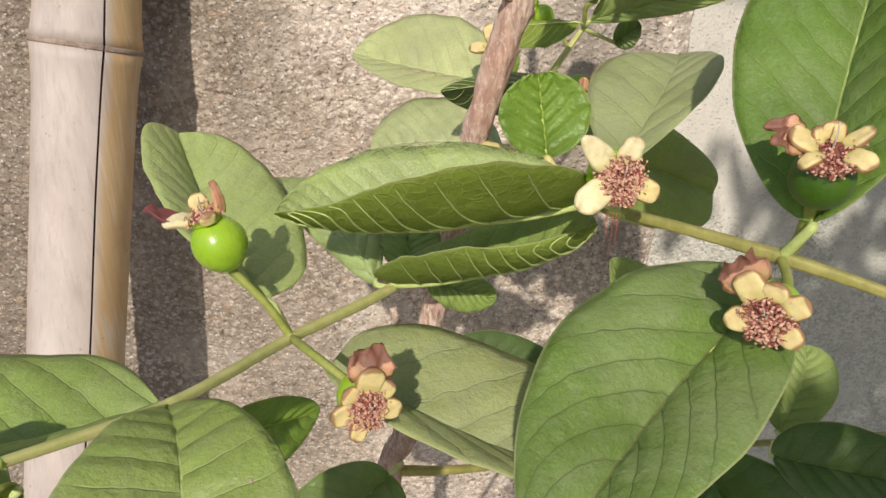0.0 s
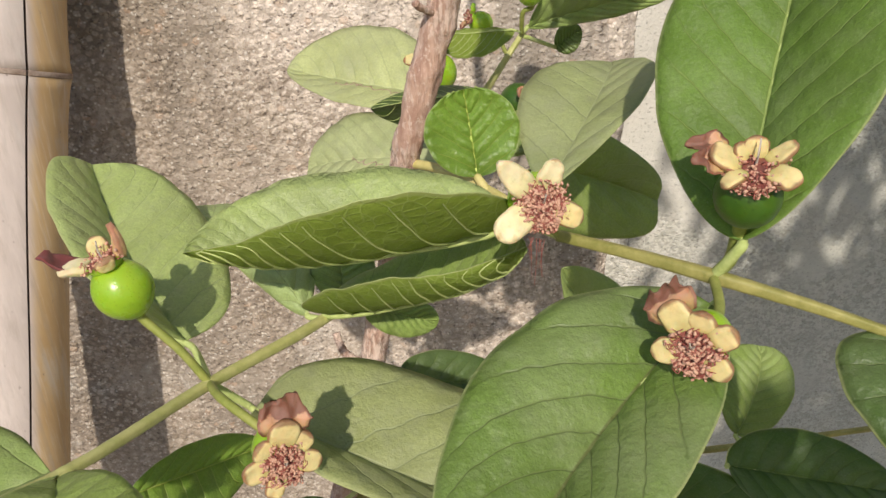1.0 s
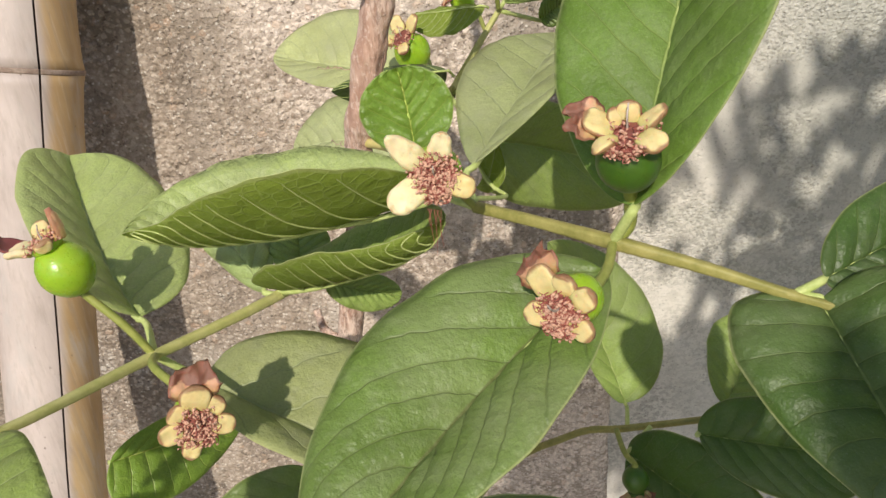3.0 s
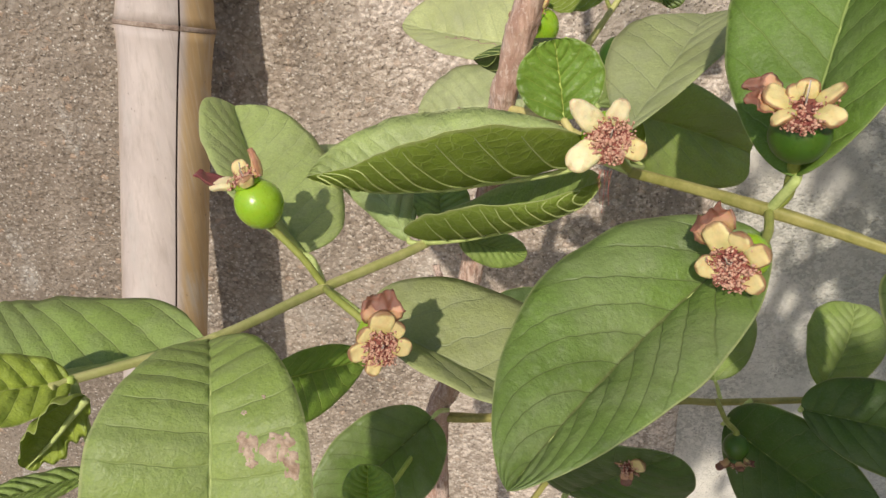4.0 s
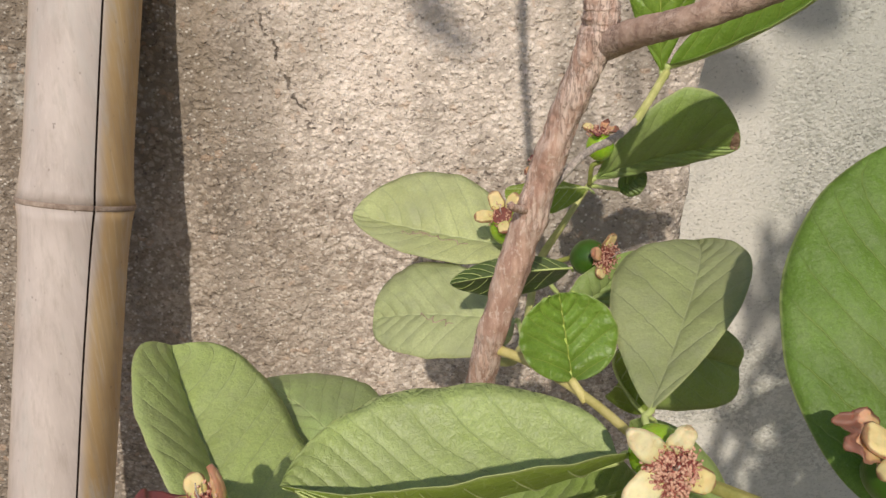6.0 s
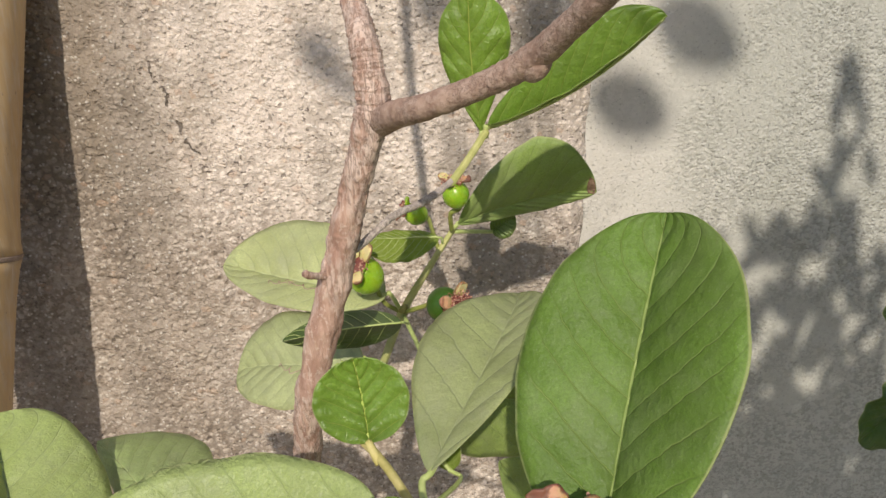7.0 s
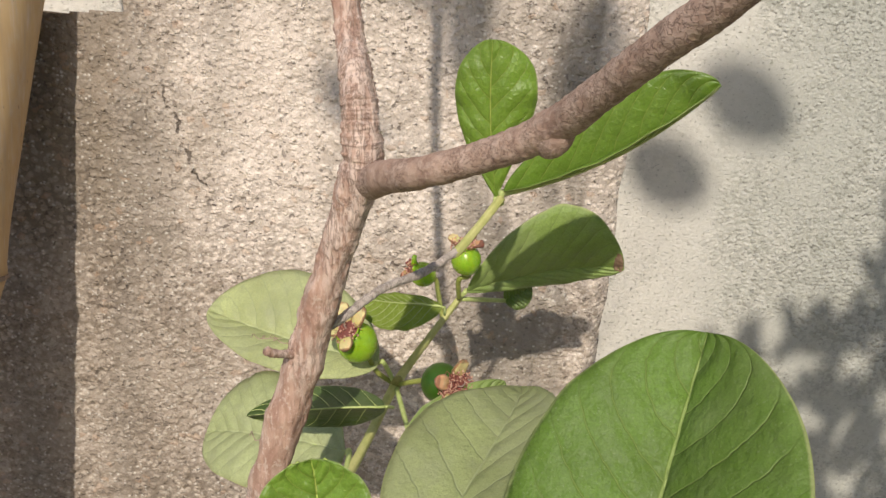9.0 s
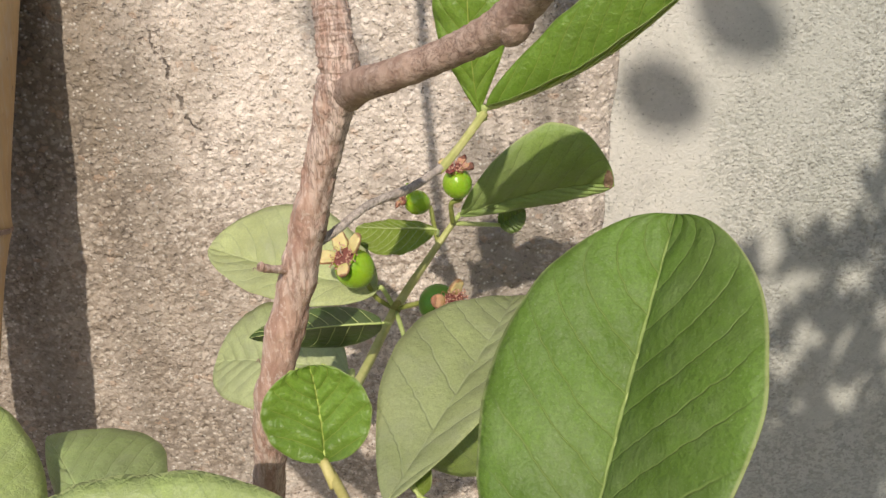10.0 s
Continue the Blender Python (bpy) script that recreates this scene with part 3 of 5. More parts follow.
# ---- the bamboo pole ----
def bamboo_pole():
    pole = empty("bamboo_pole", (-0.372, 0.225, 0), "thick weathered tan bamboo pole, split lengthwise, leaning on the wall", "bamboo pole")
    low, high = Vector((-0.372, 0.225, 0.0)), Vector((-0.195, 0.549, 1.42))
    axis = (high - low).normalized()
    side = Vector((1, 0, 0))
    side = (side - axis * side.dot(axis)).normalized()
    front = side.cross(axis)
    if front.y > 0:
        front = -front
    crack_at = math.atan2(0.033, 0.029)
    nodes = [0.10, 0.45, 0.805, 1.160, 1.445]

    def radius(h):
        near = min(abs(h - k) for k in nodes)
        r = 0.0330 - 0.0018 * h / 1.4
        flare = 0.0018 * math.exp(-(near / 0.022) ** 2)
        ring = 0.0012 * math.exp(-(near / 0.0035) ** 2)
        return r + flare + ring

    angles = sorted([crack_at + a for a in np.linspace(-math.pi, math.pi, 61)[:-1]] + [crack_at + a for a in (-0.045, -0.028, -0.020, -0.012, 0.012, 0.020, 0.028, 0.045)])

    def skin(h0, h1, n, name, material, scale=1.0, label=""):
        bm = bmesh.new()
        uvl = bm.loops.layers.uv.new("uv")
        rows = []
        for i in range(n + 1):
            h = h0 + (h1 - h0) * i / n
            row = []
            wander = 0.016 * math.sin(h * 9) + 0.01 * math.sin(h * 31)
            for a in angles:
                aa = a + wander
                da = abs(a - crack_at)
                r = radius(h) * scale * (1 + 0.006 * math.sin(2 * a + h * 3) + 0.004 * noise.noise(Vector((math.cos(a) * 3, math.sin(a) * 3, h * 20))))
                if da < 0.016:
                    r -= 0.0045
                row.append(bm.verts.new(low + axis * h + (side * math.cos(aa) + front * math.sin(aa)) * r))
            rows.append(row)
        m = len(angles)
        for i in range(n):
            for j in range(m):
                f = bm.faces.new((rows[i][j], rows[i][(j + 1) % m], rows[i + 1][(j + 1) % m], rows[i + 1][j]))
                mid = 0.5 * (angles[j] + angles[(j + 1) % m])
                if isinstance(material, list) and j < m - 1 and abs(mid - crack_at) < 0.0165:
                    f.material_index = 1
                for loop, (jj, ii) in zip(f.loops, ((j, i), (j + 1, i), (j + 1, i + 1), (j, i + 1))):
                    loop[uvl].uv = (0.5 - (angles[jj % m] - crack_at) / 6.2832, h0 + (h1 - h0) * ii / n)
        for row, flip in ((rows[0], True), (rows[-1], False)):
            bm.faces.new(row[::-1] if flip else row)
        return part(name, bm, material, pole, label)

    for h0, h1 in zip([0.0] + nodes[:-1], nodes):
        skin(h0 + 0.0012, h1 - 0.0012, 40, "internode", [BAMBOO, CRACK])
    for h in nodes[:-1]:
        skin(h - 0.0022, h + 0.0012, 4, "node_ring", NODE, 1.012, "raised dark node ring")
    return pole


bamboo_pole()


# ---- the guava plant ----
guava = empty("guava_plant", (-0.02, 0.29, 0), "young guava tree with broad green leaves and small green fruits", "plant")


def wood(name, points, radii, material, sides=14, rough=0.12, n=None, label="", seed=0.0):
    green, barky = material in (STEM, STEM_PALE), material in (BARK, BARK_SMOOTH) and sides > 12
    bm = tube(bmesh.new(), points, radii, 16 if green else 36 if barky else sides, n, rough, seed, ridge=0.10 if green else 0.0, flaky=0.0 if not barky else 0.13 if material is BARK else 0.0)
    return part(name, bm, material, guava, label)


SURFACE = {}


def leaf(base, tip, left, right, top=None, under=None, mid=None, at=0.5, shape=(0.95, 0.52), bulge=0.10, wave=0.0004, petiole=None,
         ribs=True, quilt=0.0006, seed=1, rib=None, label="", pr=0.0010, sweep=0.25, veins=9, bend=0.25, owner=None, stalk=None):
    """A guava leaf: base, tip, and the margin's points left and right of its middle, as seen on its upper side with the tip up."""
    top, under, rib = top or TOP_MATURE, under or UNDER, rib or RIB
    b, t, l, r = Vector(base), Vector(tip), Vector(left), Vector(right)
    m = Vector(mid) if mid else (b + t) / 2
    ctrl = 2 * m - (b + t) / 2
    rnd = random.Random(seed)
    NU, NV = 110, 11

    def rib_at(u):
        return b * (1 - u) ** 2 + ctrl * 2 * u * (1 - u) + t * u * u

    def tan_at(u):
        return ((ctrl - b) * (1 - u) + (t - ctrl) * u).normalized()

    t0 = tan_at(at)
    vl, vr = l - rib_at(at), r - rib_at(at)
    p, q = shape
    peak = max(math.sin(math.pi * u ** p) ** q for u in np.linspace(0.01, 0.99, 99))
    nrm0 = (vr.normalized() - vl.normalized()).cross(t0).normalized()
    if (vr - vl).cross(t0).dot(nrm0) < 0:
        nrm0 = -nrm0

    def width(u):
        u = min(max(u, 0.0), 1.0)
        return math.sin(math.pi * u ** p) ** q / peak if 0 < u < 1 else 0.0

    ph = rnd.random() * 6

    def root_of(u, a):
        """Where on the midrib the side vein through (u, a) starts; veins sweep forward less near the base."""
        k = sweep * a ** 1.15
        low = (u - 0.4 * k) / (1 + 2 * k)
        return low if low < 0.3 else u - k

    def point(u, s):
        """s from -1, the left margin, to 1, the right margin."""
        turn = t0.rotation_difference(tan_at(u))
        v = (turn @ (vr if s > 0 else vl))
        nrm = turn @ nrm0
        a = abs(s)
        w = width(u)
        pos = rib_at(u) + v * (a * w)
        size = v.length
        pos += nrm * (bulge * 4 * a * (1 - a) * w * size * (0.35 + 0.65 * w))
        c = root_of(u, a) * veins + (0.42 if s > 0 else 0.0)
        d = abs((c % 1.0) - 0.5)
        pos -= nrm * quilt * math.exp(-(d / 0.19) ** 2) * (1 - 0.7 * a) * min(1, w * 2)
        pos += nrm * wave * a ** 2 * (math.sin(u * 17 + ph + (2 if s > 0 else 0)) + 0.6 * math.sin(u * 37 + 2 * ph)) * w
        pos -= nrm * quilt * 0.55 * math.exp(-(a / 0.03) ** 2)
        pos += v * (0.008 * math.sin(u * 23 + ph) * a * w)
        return pos, nrm

    us = [0.5 - 0.5 * math.cos(math.pi * (0.03 + 0.97 * i / NU)) if i else 0.0 for i in range(NU + 1)]
    us = [0.6 * x + 0.4 * i / NU for i, x in enumerate(us)]
    ss = [math.copysign(abs(j / NV) ** 1.55, j) for j in range(-NV, NV + 1)]
    bm = bmesh.new()
    uvl = bm.loops.layers.uv.new("uv")
    grids = []
    thick = 0.00028
    for sheet in (1, -1):
        grid = []
        for u in us:
            row = []
            for s in ss:
                pos, nrm = point(u, s)
                row.append(bm.verts.new(pos + nrm * (thick * 0.5 * sheet)))
            grid.append(row)
        grids.append(grid)
    for k, grid in enumerate(grids):
        for i in range(NU):
            for j in range(2 * NV):
                quad = [(i, j), (i, j + 1), (i + 1, j + 1), (i + 1, j)]
                if k:
                    quad.reverse()
                f = bm.faces.new([grid[a][c] for a, c in quad])
                f.material_index = k
                for loop, (a, c) in zip(f.loops, quad):
                    loop[uvl].uv = (root_of(us[a], abs(ss[c])) * veins / 9 + 0.25 * abs(ss[c]) ** 1.15, 0.5 + 0.5 * ss[c])
    for i in range(NU):
        for j, flip in ((0, False), (2 * NV, True)):
            quad = [grids[0][i][j], grids[0][i + 1][j], grids[1][i + 1][j], grids[1][i][j]]
            f = bm.faces.new(quad[::-1] if flip else quad)
            for loop in f.loops:
                loop[uvl].uv = (us[i], 0.0 if j == 0 else 1.0)
    bmesh.ops.remove_doubles(bm, verts=[v for g in grids for row in (g[0], g[-1]) for v in row], dist=0.00002)
    ob = part("leaf", bm, [top, under], owner or guava, label)
    SURFACE[seed] = point
    # the midrib, drawn out into the stalk
    size = (t - b).length
    line = [point(u, 0)[0] - point(u, 0)[1] * (pr * (1.10 - 0.8 * u)) for u in np.linspace(0.0, 0.985, 9)]
    rr = [pr * (1 - 0.82 * k / 8) for k in range(9)]
    bm = bmesh.new()
    tube(bm, line, rr, 7, 30)
    part("midrib", bm, rib, ob)
    if petiole is not None:
        pt = Vector(petiole)
        way = tan_at(0) * (pt - b).length * bend * max(0.0, tan_at(0).dot((b - pt).normalized()))
        bm = bmesh.new()
        under_rib = [point(u, 0)[0] - point(u, 0)[1] * pr * k for u, k in ((0.05, 1.05), (0.12, 1.0))]
        tube(bm, [pt, b - way, b - point(0.02, 0)[1] * pr * 0.7, *under_rib], [pr * 1.25, pr * 1.15, pr * 1.05, pr * 0.95, pr * 0.6], 8, 20)
        part("leaf_stalk", bm, stalk or rib, ob)
    if ribs:
        bm = bmesh.new()
        for s in (-1, 1):
            for k in range(0, veins):
                u0 = (k + 0.5 - (0.42 if s > 0 else 0)) / veins
                if not 0.03 < u0 < 1.0 - 0.5 * sweep:
                    continue
                pts = []
                for a in np.linspace(0.05, 0.93, 9):
                    u = u0 + sweep * (0.4 + 2 * min(u0, 0.3)) * a ** 1.15 + 0.09 * max(0, a - 0.7)
                    u = min(u + 0.006 * noise.noise(Vector((seed, k * 3.1 + s, a * 4))), 0.98)
                    pos, nrm = point(u, s * a)
                    across = (point(u, s * (a + 0.02))[0] - pos).cross(point(u + 0.01, s * a)[0] - pos).normalized()
                    across = across if across.dot(nrm) > 0 else -across
                    pts.append(pos - across * (thick * 0.5 + pr * (0.16 - 0.06 * a)))
                tube(bm, pts, [pr * 0.36, pr * 0.31, pr * 0.24, pr * 0.14], 6, 18, cap=False)
        part("side_vein", bm, rib, ob)
    return ob


def patch(ob, name, seed, spots, material, label="", lift=0.0003):
    """Uneven blotches that lie on a leaf: rows of place along it, place across it, and the two radii."""
    bm = bmesh.new()
    for k, (u0, s0, ru, rs) in enumerate(spots):
        rings = []
        for j in range(6):
            ring = []
            for i in range(22):
                a = 6.283 * i / 22
                wob = 1 + 0.45 * noise.noise(Vector((math.cos(a) * 1.6, math.sin(a) * 1.6, k * 7.3))) + 0.25 * noise.noise(Vector((math.cos(a) * 4, math.sin(a) * 4, k * 3.1)))
                f = (j + 0.3) / 5.3
                pos, nrm = SURFACE[seed](min(max(u0 + ru * math.cos(a) * wob * f, 0.01), 0.995), min(max(s0 + rs * math.sin(a) * wob * f, -1), 1))
                ring.append(bm.verts.new(pos + nrm * (lift * (1 + 1.5 * noise.noise(pos * 900)) * (1 if j < 5 else 0.4))))
            rings.append(ring)
        bm.faces.new(rings[0])
        for p, q in zip(rings, rings[1:]):
            for i in range(22):
                bm.faces.new((p[i], q[i], q[(i + 1) % 22], p[(i + 1) % 22]))
    bmesh.ops.recalc_face_normals(bm, faces=bm.faces)
    return part(name, bm, material, ob, label)


def sepal(ob, root, out, axis, length, wide, open_deg, material, hook=0.5, twist=0.0, point=0.0, thick=0.0030):
    """One fleshy calyx lobe: from root, outward along out, opening from the axis by open_deg, its end bent back by hook."""
    out, axis = Vector(out).normalized(), Vector(axis).normalized()
    side = axis.cross(out).normalized()
    n, w = 16, 10
    crumple = 1.0 if material in (SEPAL_BROWN, SEPAL_DRY, SEPAL_RED) else 0.0
    thick = thick * (0.55 if crumple else 1.0)
    bm = bmesh.new()
    uvl = bm.loops.layers.uv.new("uv")
    rows = [[], []]
    pos, ang = Vector(root), radians(90 - open_deg)
    mids = []
    for i in range(n + 1):
        u = i / n
        a = ang - hook * (u - 0.2) * 1.3
        mids.append((pos.copy(), a))
        pos += (out * math.cos(a) + axis * math.sin(a)) * (length / n)
    for i, (p, a) in enumerate(mids):
        u = i / n
        nrm = out * -math.sin(a) + axis * math.cos(a)
        rag = 1 + 0.16 * noise.noise(Vector((u * 2.6, root[0] * 900, root[2] * 900)))
        half = wide * 0.5 * (0.74 + 0.34 * math.sin(math.pi * min(1, u * 0.85 + 0.1))) * (1 - 0.86 * max(0, (u - 0.62) / 0.38) ** 3.2) ** 0.5 * (1 - point * u) * rag
        th = thick * (1.15 - 0.6 * u)
        for k, sgn in enumerate((1, -1)):
            row = []
            for j in range(w + 1):
                s = -1 + 2 * j / w
                tw = twist * u * s
                cup = (0.10 + 0.3 * crumple) * half * (s * s - 0.3)
                edge = (1 - s ** 4) ** 0.5 if abs(s) < 1 else 0.0
                q = p + side * (s * half) + nrm * (cup + tw * half + sgn * th * 0.5 * (0.15 + 0.85 * edge))
                q += nrm * (0.0003 * noise.noise(q * 600) + crumple * u * u * 0.0022 * noise.noise(q * 260))
                q += side * (crumple * u * u * 0.0012 * noise.noise(q * 330 + Vector((9, 2, 4))))
                row.append(bm.verts.new(q))
            rows[k].append(row)
    for k in (0, 1):
        for i in range(n):
            for j in range(w):
                quad = [(i, j), (i, j + 1), (i + 1, j + 1), (i + 1, j)]
                if k == 0:
                    quad.reverse()
                f = bm.faces.new([rows[k][a][c] for a, c in quad])
                for loop, (a, c) in zip(f.loops, quad):
                    loop[uvl].uv = (a / n, c / w)
    ring0 = [(i, 0) for i in range(n + 1)] + [(n, j) for j in range(1, w + 1)] + [(i, w) for i in range(n - 1, -1, -1)] + [(0, j) for j in range(w - 1, 0, -1)]
    for (a, c), (d, e) in zip(ring0, ring0[1:] + ring0[:1]):
        f = bm.faces.new((rows[0][a][c], rows[0][d][e], rows[1][d][e], rows[1][a][c]))
        for loop, (x, y) in zip(f.loops, ((a, c), (d, e), (d, e), (a, c))):
            loop[uvl].uv = (x / n, y / w)
    bmesh.ops.recalc_face_normals(bm, faces=bm.faces)
    return part("sepal", bm, material, ob)


def withered_flap(ob, root, way, side, axis, length, wide, hook, seed):
    """The dry, crumpled, papery outer end of a calyx lobe."""
    n, bm = 14, bmesh.new()
    uvl = bm.loops.layers.uv.new("uv")
    sheets = []
    nrm = side.cross(way).normalized()
    for sgn in (0.00018, -0.00018):
        rows = []
        for i in range(n + 1):
            u = i / n
            bend = hook * 1.3 * u
            spine = root + way * (length * math.sin(max(bend, 0.01)) / max(hook * 1.3, 0.01)) - nrm * (length * (1 - math.cos(bend)) / max(hook * 1.3, 0.01))
            row = []
            for j in range(n + 1):
                s = -1 + 2 * j / n
                half = wide * 0.5 * (0.55 + 0.6 * math.sin(math.pi * min(1.0, 0.15 + 0.75 * u))) * (1 + 0.25 * noise.noise(Vector((u * 3, s, seed))))
                q = spine + side * (s * half)
                k = q * 330 + Vector((seed * 3.1, 0, 0))
                q = q + nrm * (0.0026 * noise.noise(k) + 0.0014 * noise.noise(k * 2.3) + 0.35 * half * s * s * (1 - u)) * (0.3 + 0.9 * u) + way * (0.0014 * u * noise.noise(k * 1.4 + Vector((4, 4, 4))))
                row.append(bm.verts.new(q + nrm * sgn))
            rows.append(row)
        sheets.append(rows)
    for k, rows in enumerate(sheets):
        for i in range(n):
            for j in range(n):
                quad = [(i, j), (i, j + 1), (i + 1, j + 1), (i + 1, j)]
                f = bm.faces.new([rows[a][c] for a, c in (quad[::-1] if k else quad)])
                for loop, (a, c) in zip(f.loops, quad[::-1] if k else quad):
                    loop[uvl].uv = (a / n, c / n)
    ring = [(0, j) for j in range(n)] + [(i, n) for i in range(n)] + [(n, j) for j in range(n, 0, -1)] + [(i, 0) for i in range(n, 0, -1)]
    for (a, c), (d, e) in zip(ring, ring[1:] + ring[:1]):
        bm.faces.new((sheets[0][a][c], sheets[0][d][e], sheets[1][d][e], sheets[1][a][c]))
    bmesh.ops.recalc_face_normals(bm, faces=bm.faces)
    return part("withered_flap", bm, SEPAL_DRY, ob, "crumpled dry brown lobe end")


def stamens(ob, at, axis, up, r, count, length, seed, style=True, droop=0.3):
    """A tuft of dried, curled stamens, and the style that stands out of it."""
    rnd = random.Random(seed)
    axis = Vector(axis).normalized()
    x = Vector(up)
    x = (x - axis * x.dot(axis)).normalized()
    y = axis.cross(x)
    bm, heads = bmesh.new(), bmesh.new()
    for _ in range(count):
        a, rad = rnd.random() * 6.283, r * rnd.random() ** 0.55
        root = Vector(at) + (x * math.cos(a) + y * math.sin(a)) * rad
        lean = (x * math.cos(a) + y * math.sin(a)) * rnd.uniform(0.2, 1.0) * (rad / r)
        way = (axis * rnd.uniform(0.25, 0.9) + lean + Vector((0, 0, -droop))).normalized()
        curl = Vector((rnd.uniform(-1, 1), rnd.uniform(-1, 1), rnd.uniform(-1, 1)))
        ln = length * rnd.uniform(0.45, 1.0)
        p1 = root + way * ln * 0.5 + curl * ln * 0.30
        p2 = root + way * ln * 0.7 - curl.cross(way) * ln * 0.35
        tube(bm, [root, p1, p2], [0.00015, 0.00013, 0.00010], 4, 6, cap=False)
        if rnd.random() < 0.75:
            blob(heads, p2, curl, 0.00034 * rnd.uniform(0.7, 1.3), 1.5, rings=5, sides=6)
    tagged(part("stamen_tuft", bm, STAMEN, ob, "tuft of dried reddish brown stamens"), kind="stuff")
    tagged(part("anther_tuft", heads, ANTHER, ob), kind="stuff")
    if style:
        bm = bmesh.new()
        tip = Vector(at) + axis * length * 1.3 + x * length * 0.5
        tube(bm, [Vector(at), Vector(at) + axis * length * 0.8 + x * length * 0.1, tip], [0.0003, 0.00025, 0.0002], 5, 8)
        part("style", bm, DEAD, ob)


def fruit(at, axis, r, stalk, lobes, material=None, length=1.12, up=(0, 0, 1), tuft=90, tuft_len=0.0045, seed=1, label="", cup=0.62, style=True, droop=0.3, stalk_r=0.00125):
    """A young fruit; axis points from its stalk to its calyx. lobes: rows of angle round the axis (0: up, turning right), length, width, opening, material, hook, twist."""
    axis, at = Vector(axis).normalized(), Vector(at)
    bm = bmesh.new()
    blob(bm, at, axis, r, length, 0.12, 20, 28)
    ob = part("fruit", bm, material or FRUIT, guava, label)
    x = Vector(up)
    x = (x - axis * x.dot(axis)).normalized()
    y = x.cross(axis)
    crown = at + axis * r * length * 0.93
    bm = bmesh.new()
    tube(bm, [crown - axis * r * 0.18, crown, crown + axis * r * 0.16], [r * cup * 0.8, r * cup * 0.95, r * cup], 20, 6, 0.05)
    part("calyx_cup", bm, material or FRUIT, ob)
    for ang, ln, wd, op, mat, *rest in lobes:
        a = radians(ang)
        out = x * math.cos(a) + y * math.sin(a)
        hook, twist, point = (rest + [0.5, 0.0, 0.0][len(rest):])[:3]
        root = crown + out * r * cup * 0.85 + axis * r * 0.08
        if mat is SEPAL_BROWN:
            sepal(ob, root, out, axis, ln * 0.58, wd * 0.9, op, SEPAL, 0.3, 0.0, point)
            a = radians(90 - op)
            way = out * math.cos(a) + axis * math.sin(a)
            withered_flap(ob, root + way * ln * 0.26 - axis * 0.0010, way, out.cross(axis), axis, ln * 0.62, wd * 1.40, hook, seed)
        else:
            sepal(ob, root, out, axis, ln, wd, op, mat, hook, twist, point)
    if tuft:
        bm = bmesh.new()
        blob(bm, crown + axis * r * 0.12, axis, r * cup * 0.98, 0.22)
        part("receptacle", bm, SEPAL_RED, ob)
        stamens(ob, crown + axis * r * 0.12, axis, x, r * cup * 0.95, tuft, tuft_len, seed, style, droop)
    bm = bmesh.new()
    if stalk:
        pts = [Vector(p) for p in stalk] + [at - axis * r * length * 1.15, at - axis * r * length * 0.85]
        tube(bm, pts, [stalk_r] * (len(pts) - 1) + [stalk_r * 1.35], 10, 8 * len(pts))
        part("fruit_stalk", bm, STALK, ob)
    return ob


# woody parts
wood("trunk", [(-0.030, 0.295, 0.0), (-0.026, 0.292, 0.5), (-0.022, 0.288, 0.90), (-0.011, 0.286, 0.97), (0.002, 0.287, 1.040), (0.011, 0.284, 1.083), (0.0175, 0.274, 1.128), (0.0295, 0.272, 1.173), (0.0385, 0.268, 1.207), (0.0462, 0.2615, 1.232), (0.0462, 0.2600, 1.2465), (0.0440, 0.2635, 1.258), (0.0405, 0.272, 1.272), (0.036, 0.275, 1.31), (0.026, 0.272, 1.42), (0.020, 0.28, 1.56)],
     [0.0115, 0.0092, 0.0070, 0.0062, 0.0059, 0.0058, 0.0057, 0.0056, 0.0053, 0.0058, 0.0050, 0.0042, 0.0038, 0.0036, 0.0034, 0.003], BARK, 20, 0.10, 820, "rough flaking pinkish brown bark trunk")
wood("branch", [(0.0488, 0.2610, 1.2305), (0.0540, 0.2480, 1.2345), (0.0632, 0.233, 1.2385), (0.0775, 0.222, 1.2450), (0.0875, 0.212, 1.2515), (0.0935, 0.198, 1.2595), (0.0985, 0.184, 1.267), (0.1045, 0.172, 1.275), (0.115, 0.15, 1.295), (0.14, 0.12, 1.37)],
     [0.0046, 0.0042, 0.0036, 0.0034, 0.0037, 0.0031, 0.0030, 0.0029, 0.0028, 0.0026], BARK_SMOOTH, 16, 0.06, 200)
bm = bmesh.new()
blob(bm, (0.0884, 0.2110, 1.2496), (0.4, -0.6, 0.6), 0.0030, 1.6)
part("branch_knob", bm, BARK_SMOOTH, guava)
wood("dead_twig", [(0.0345, 0.2705, 1.1850), (0.0393, 0.2753, 1.1858), (0.0505, 0.2865, 1.1925), (0.0632, 0.2992, 1.1950), (0.0744, 0.3104, 1.2000)], [0.0017, 0.0015, 0.0014, 0.0016, 0.0013], DEAD, 8, 0.2, 48, "thin bare grey twig")
wood("dead_twig", [(0.030, 0.270, 1.177), (0.0245, 0.264, 1.179), (0.0215, 0.260, 1.1815)], [0.0018, 0.0012, 0.0014], BARK, 8, 0.3, 16)
wood("dead_twig", [(-0.003, 0.283, 1.025), (-0.013, 0.290, 1.028), (-0.0165, 0.298, 1.029), (-0.0180, 0.300, 1.033)], [0.0024, 0.0019, 0.0018, 0.002], BARK, 8, 0.25, 24)
wood("side_shoot", [(-0.017, 0.287, 0.943), (0.008, 0.287, 0.944), (0.035, 0.300, 0.936), (0.08, 0.33, 0.92)], [0.0028, 0.0022, 0.002, 0.0016], STEM, 10, 0.1, 30)

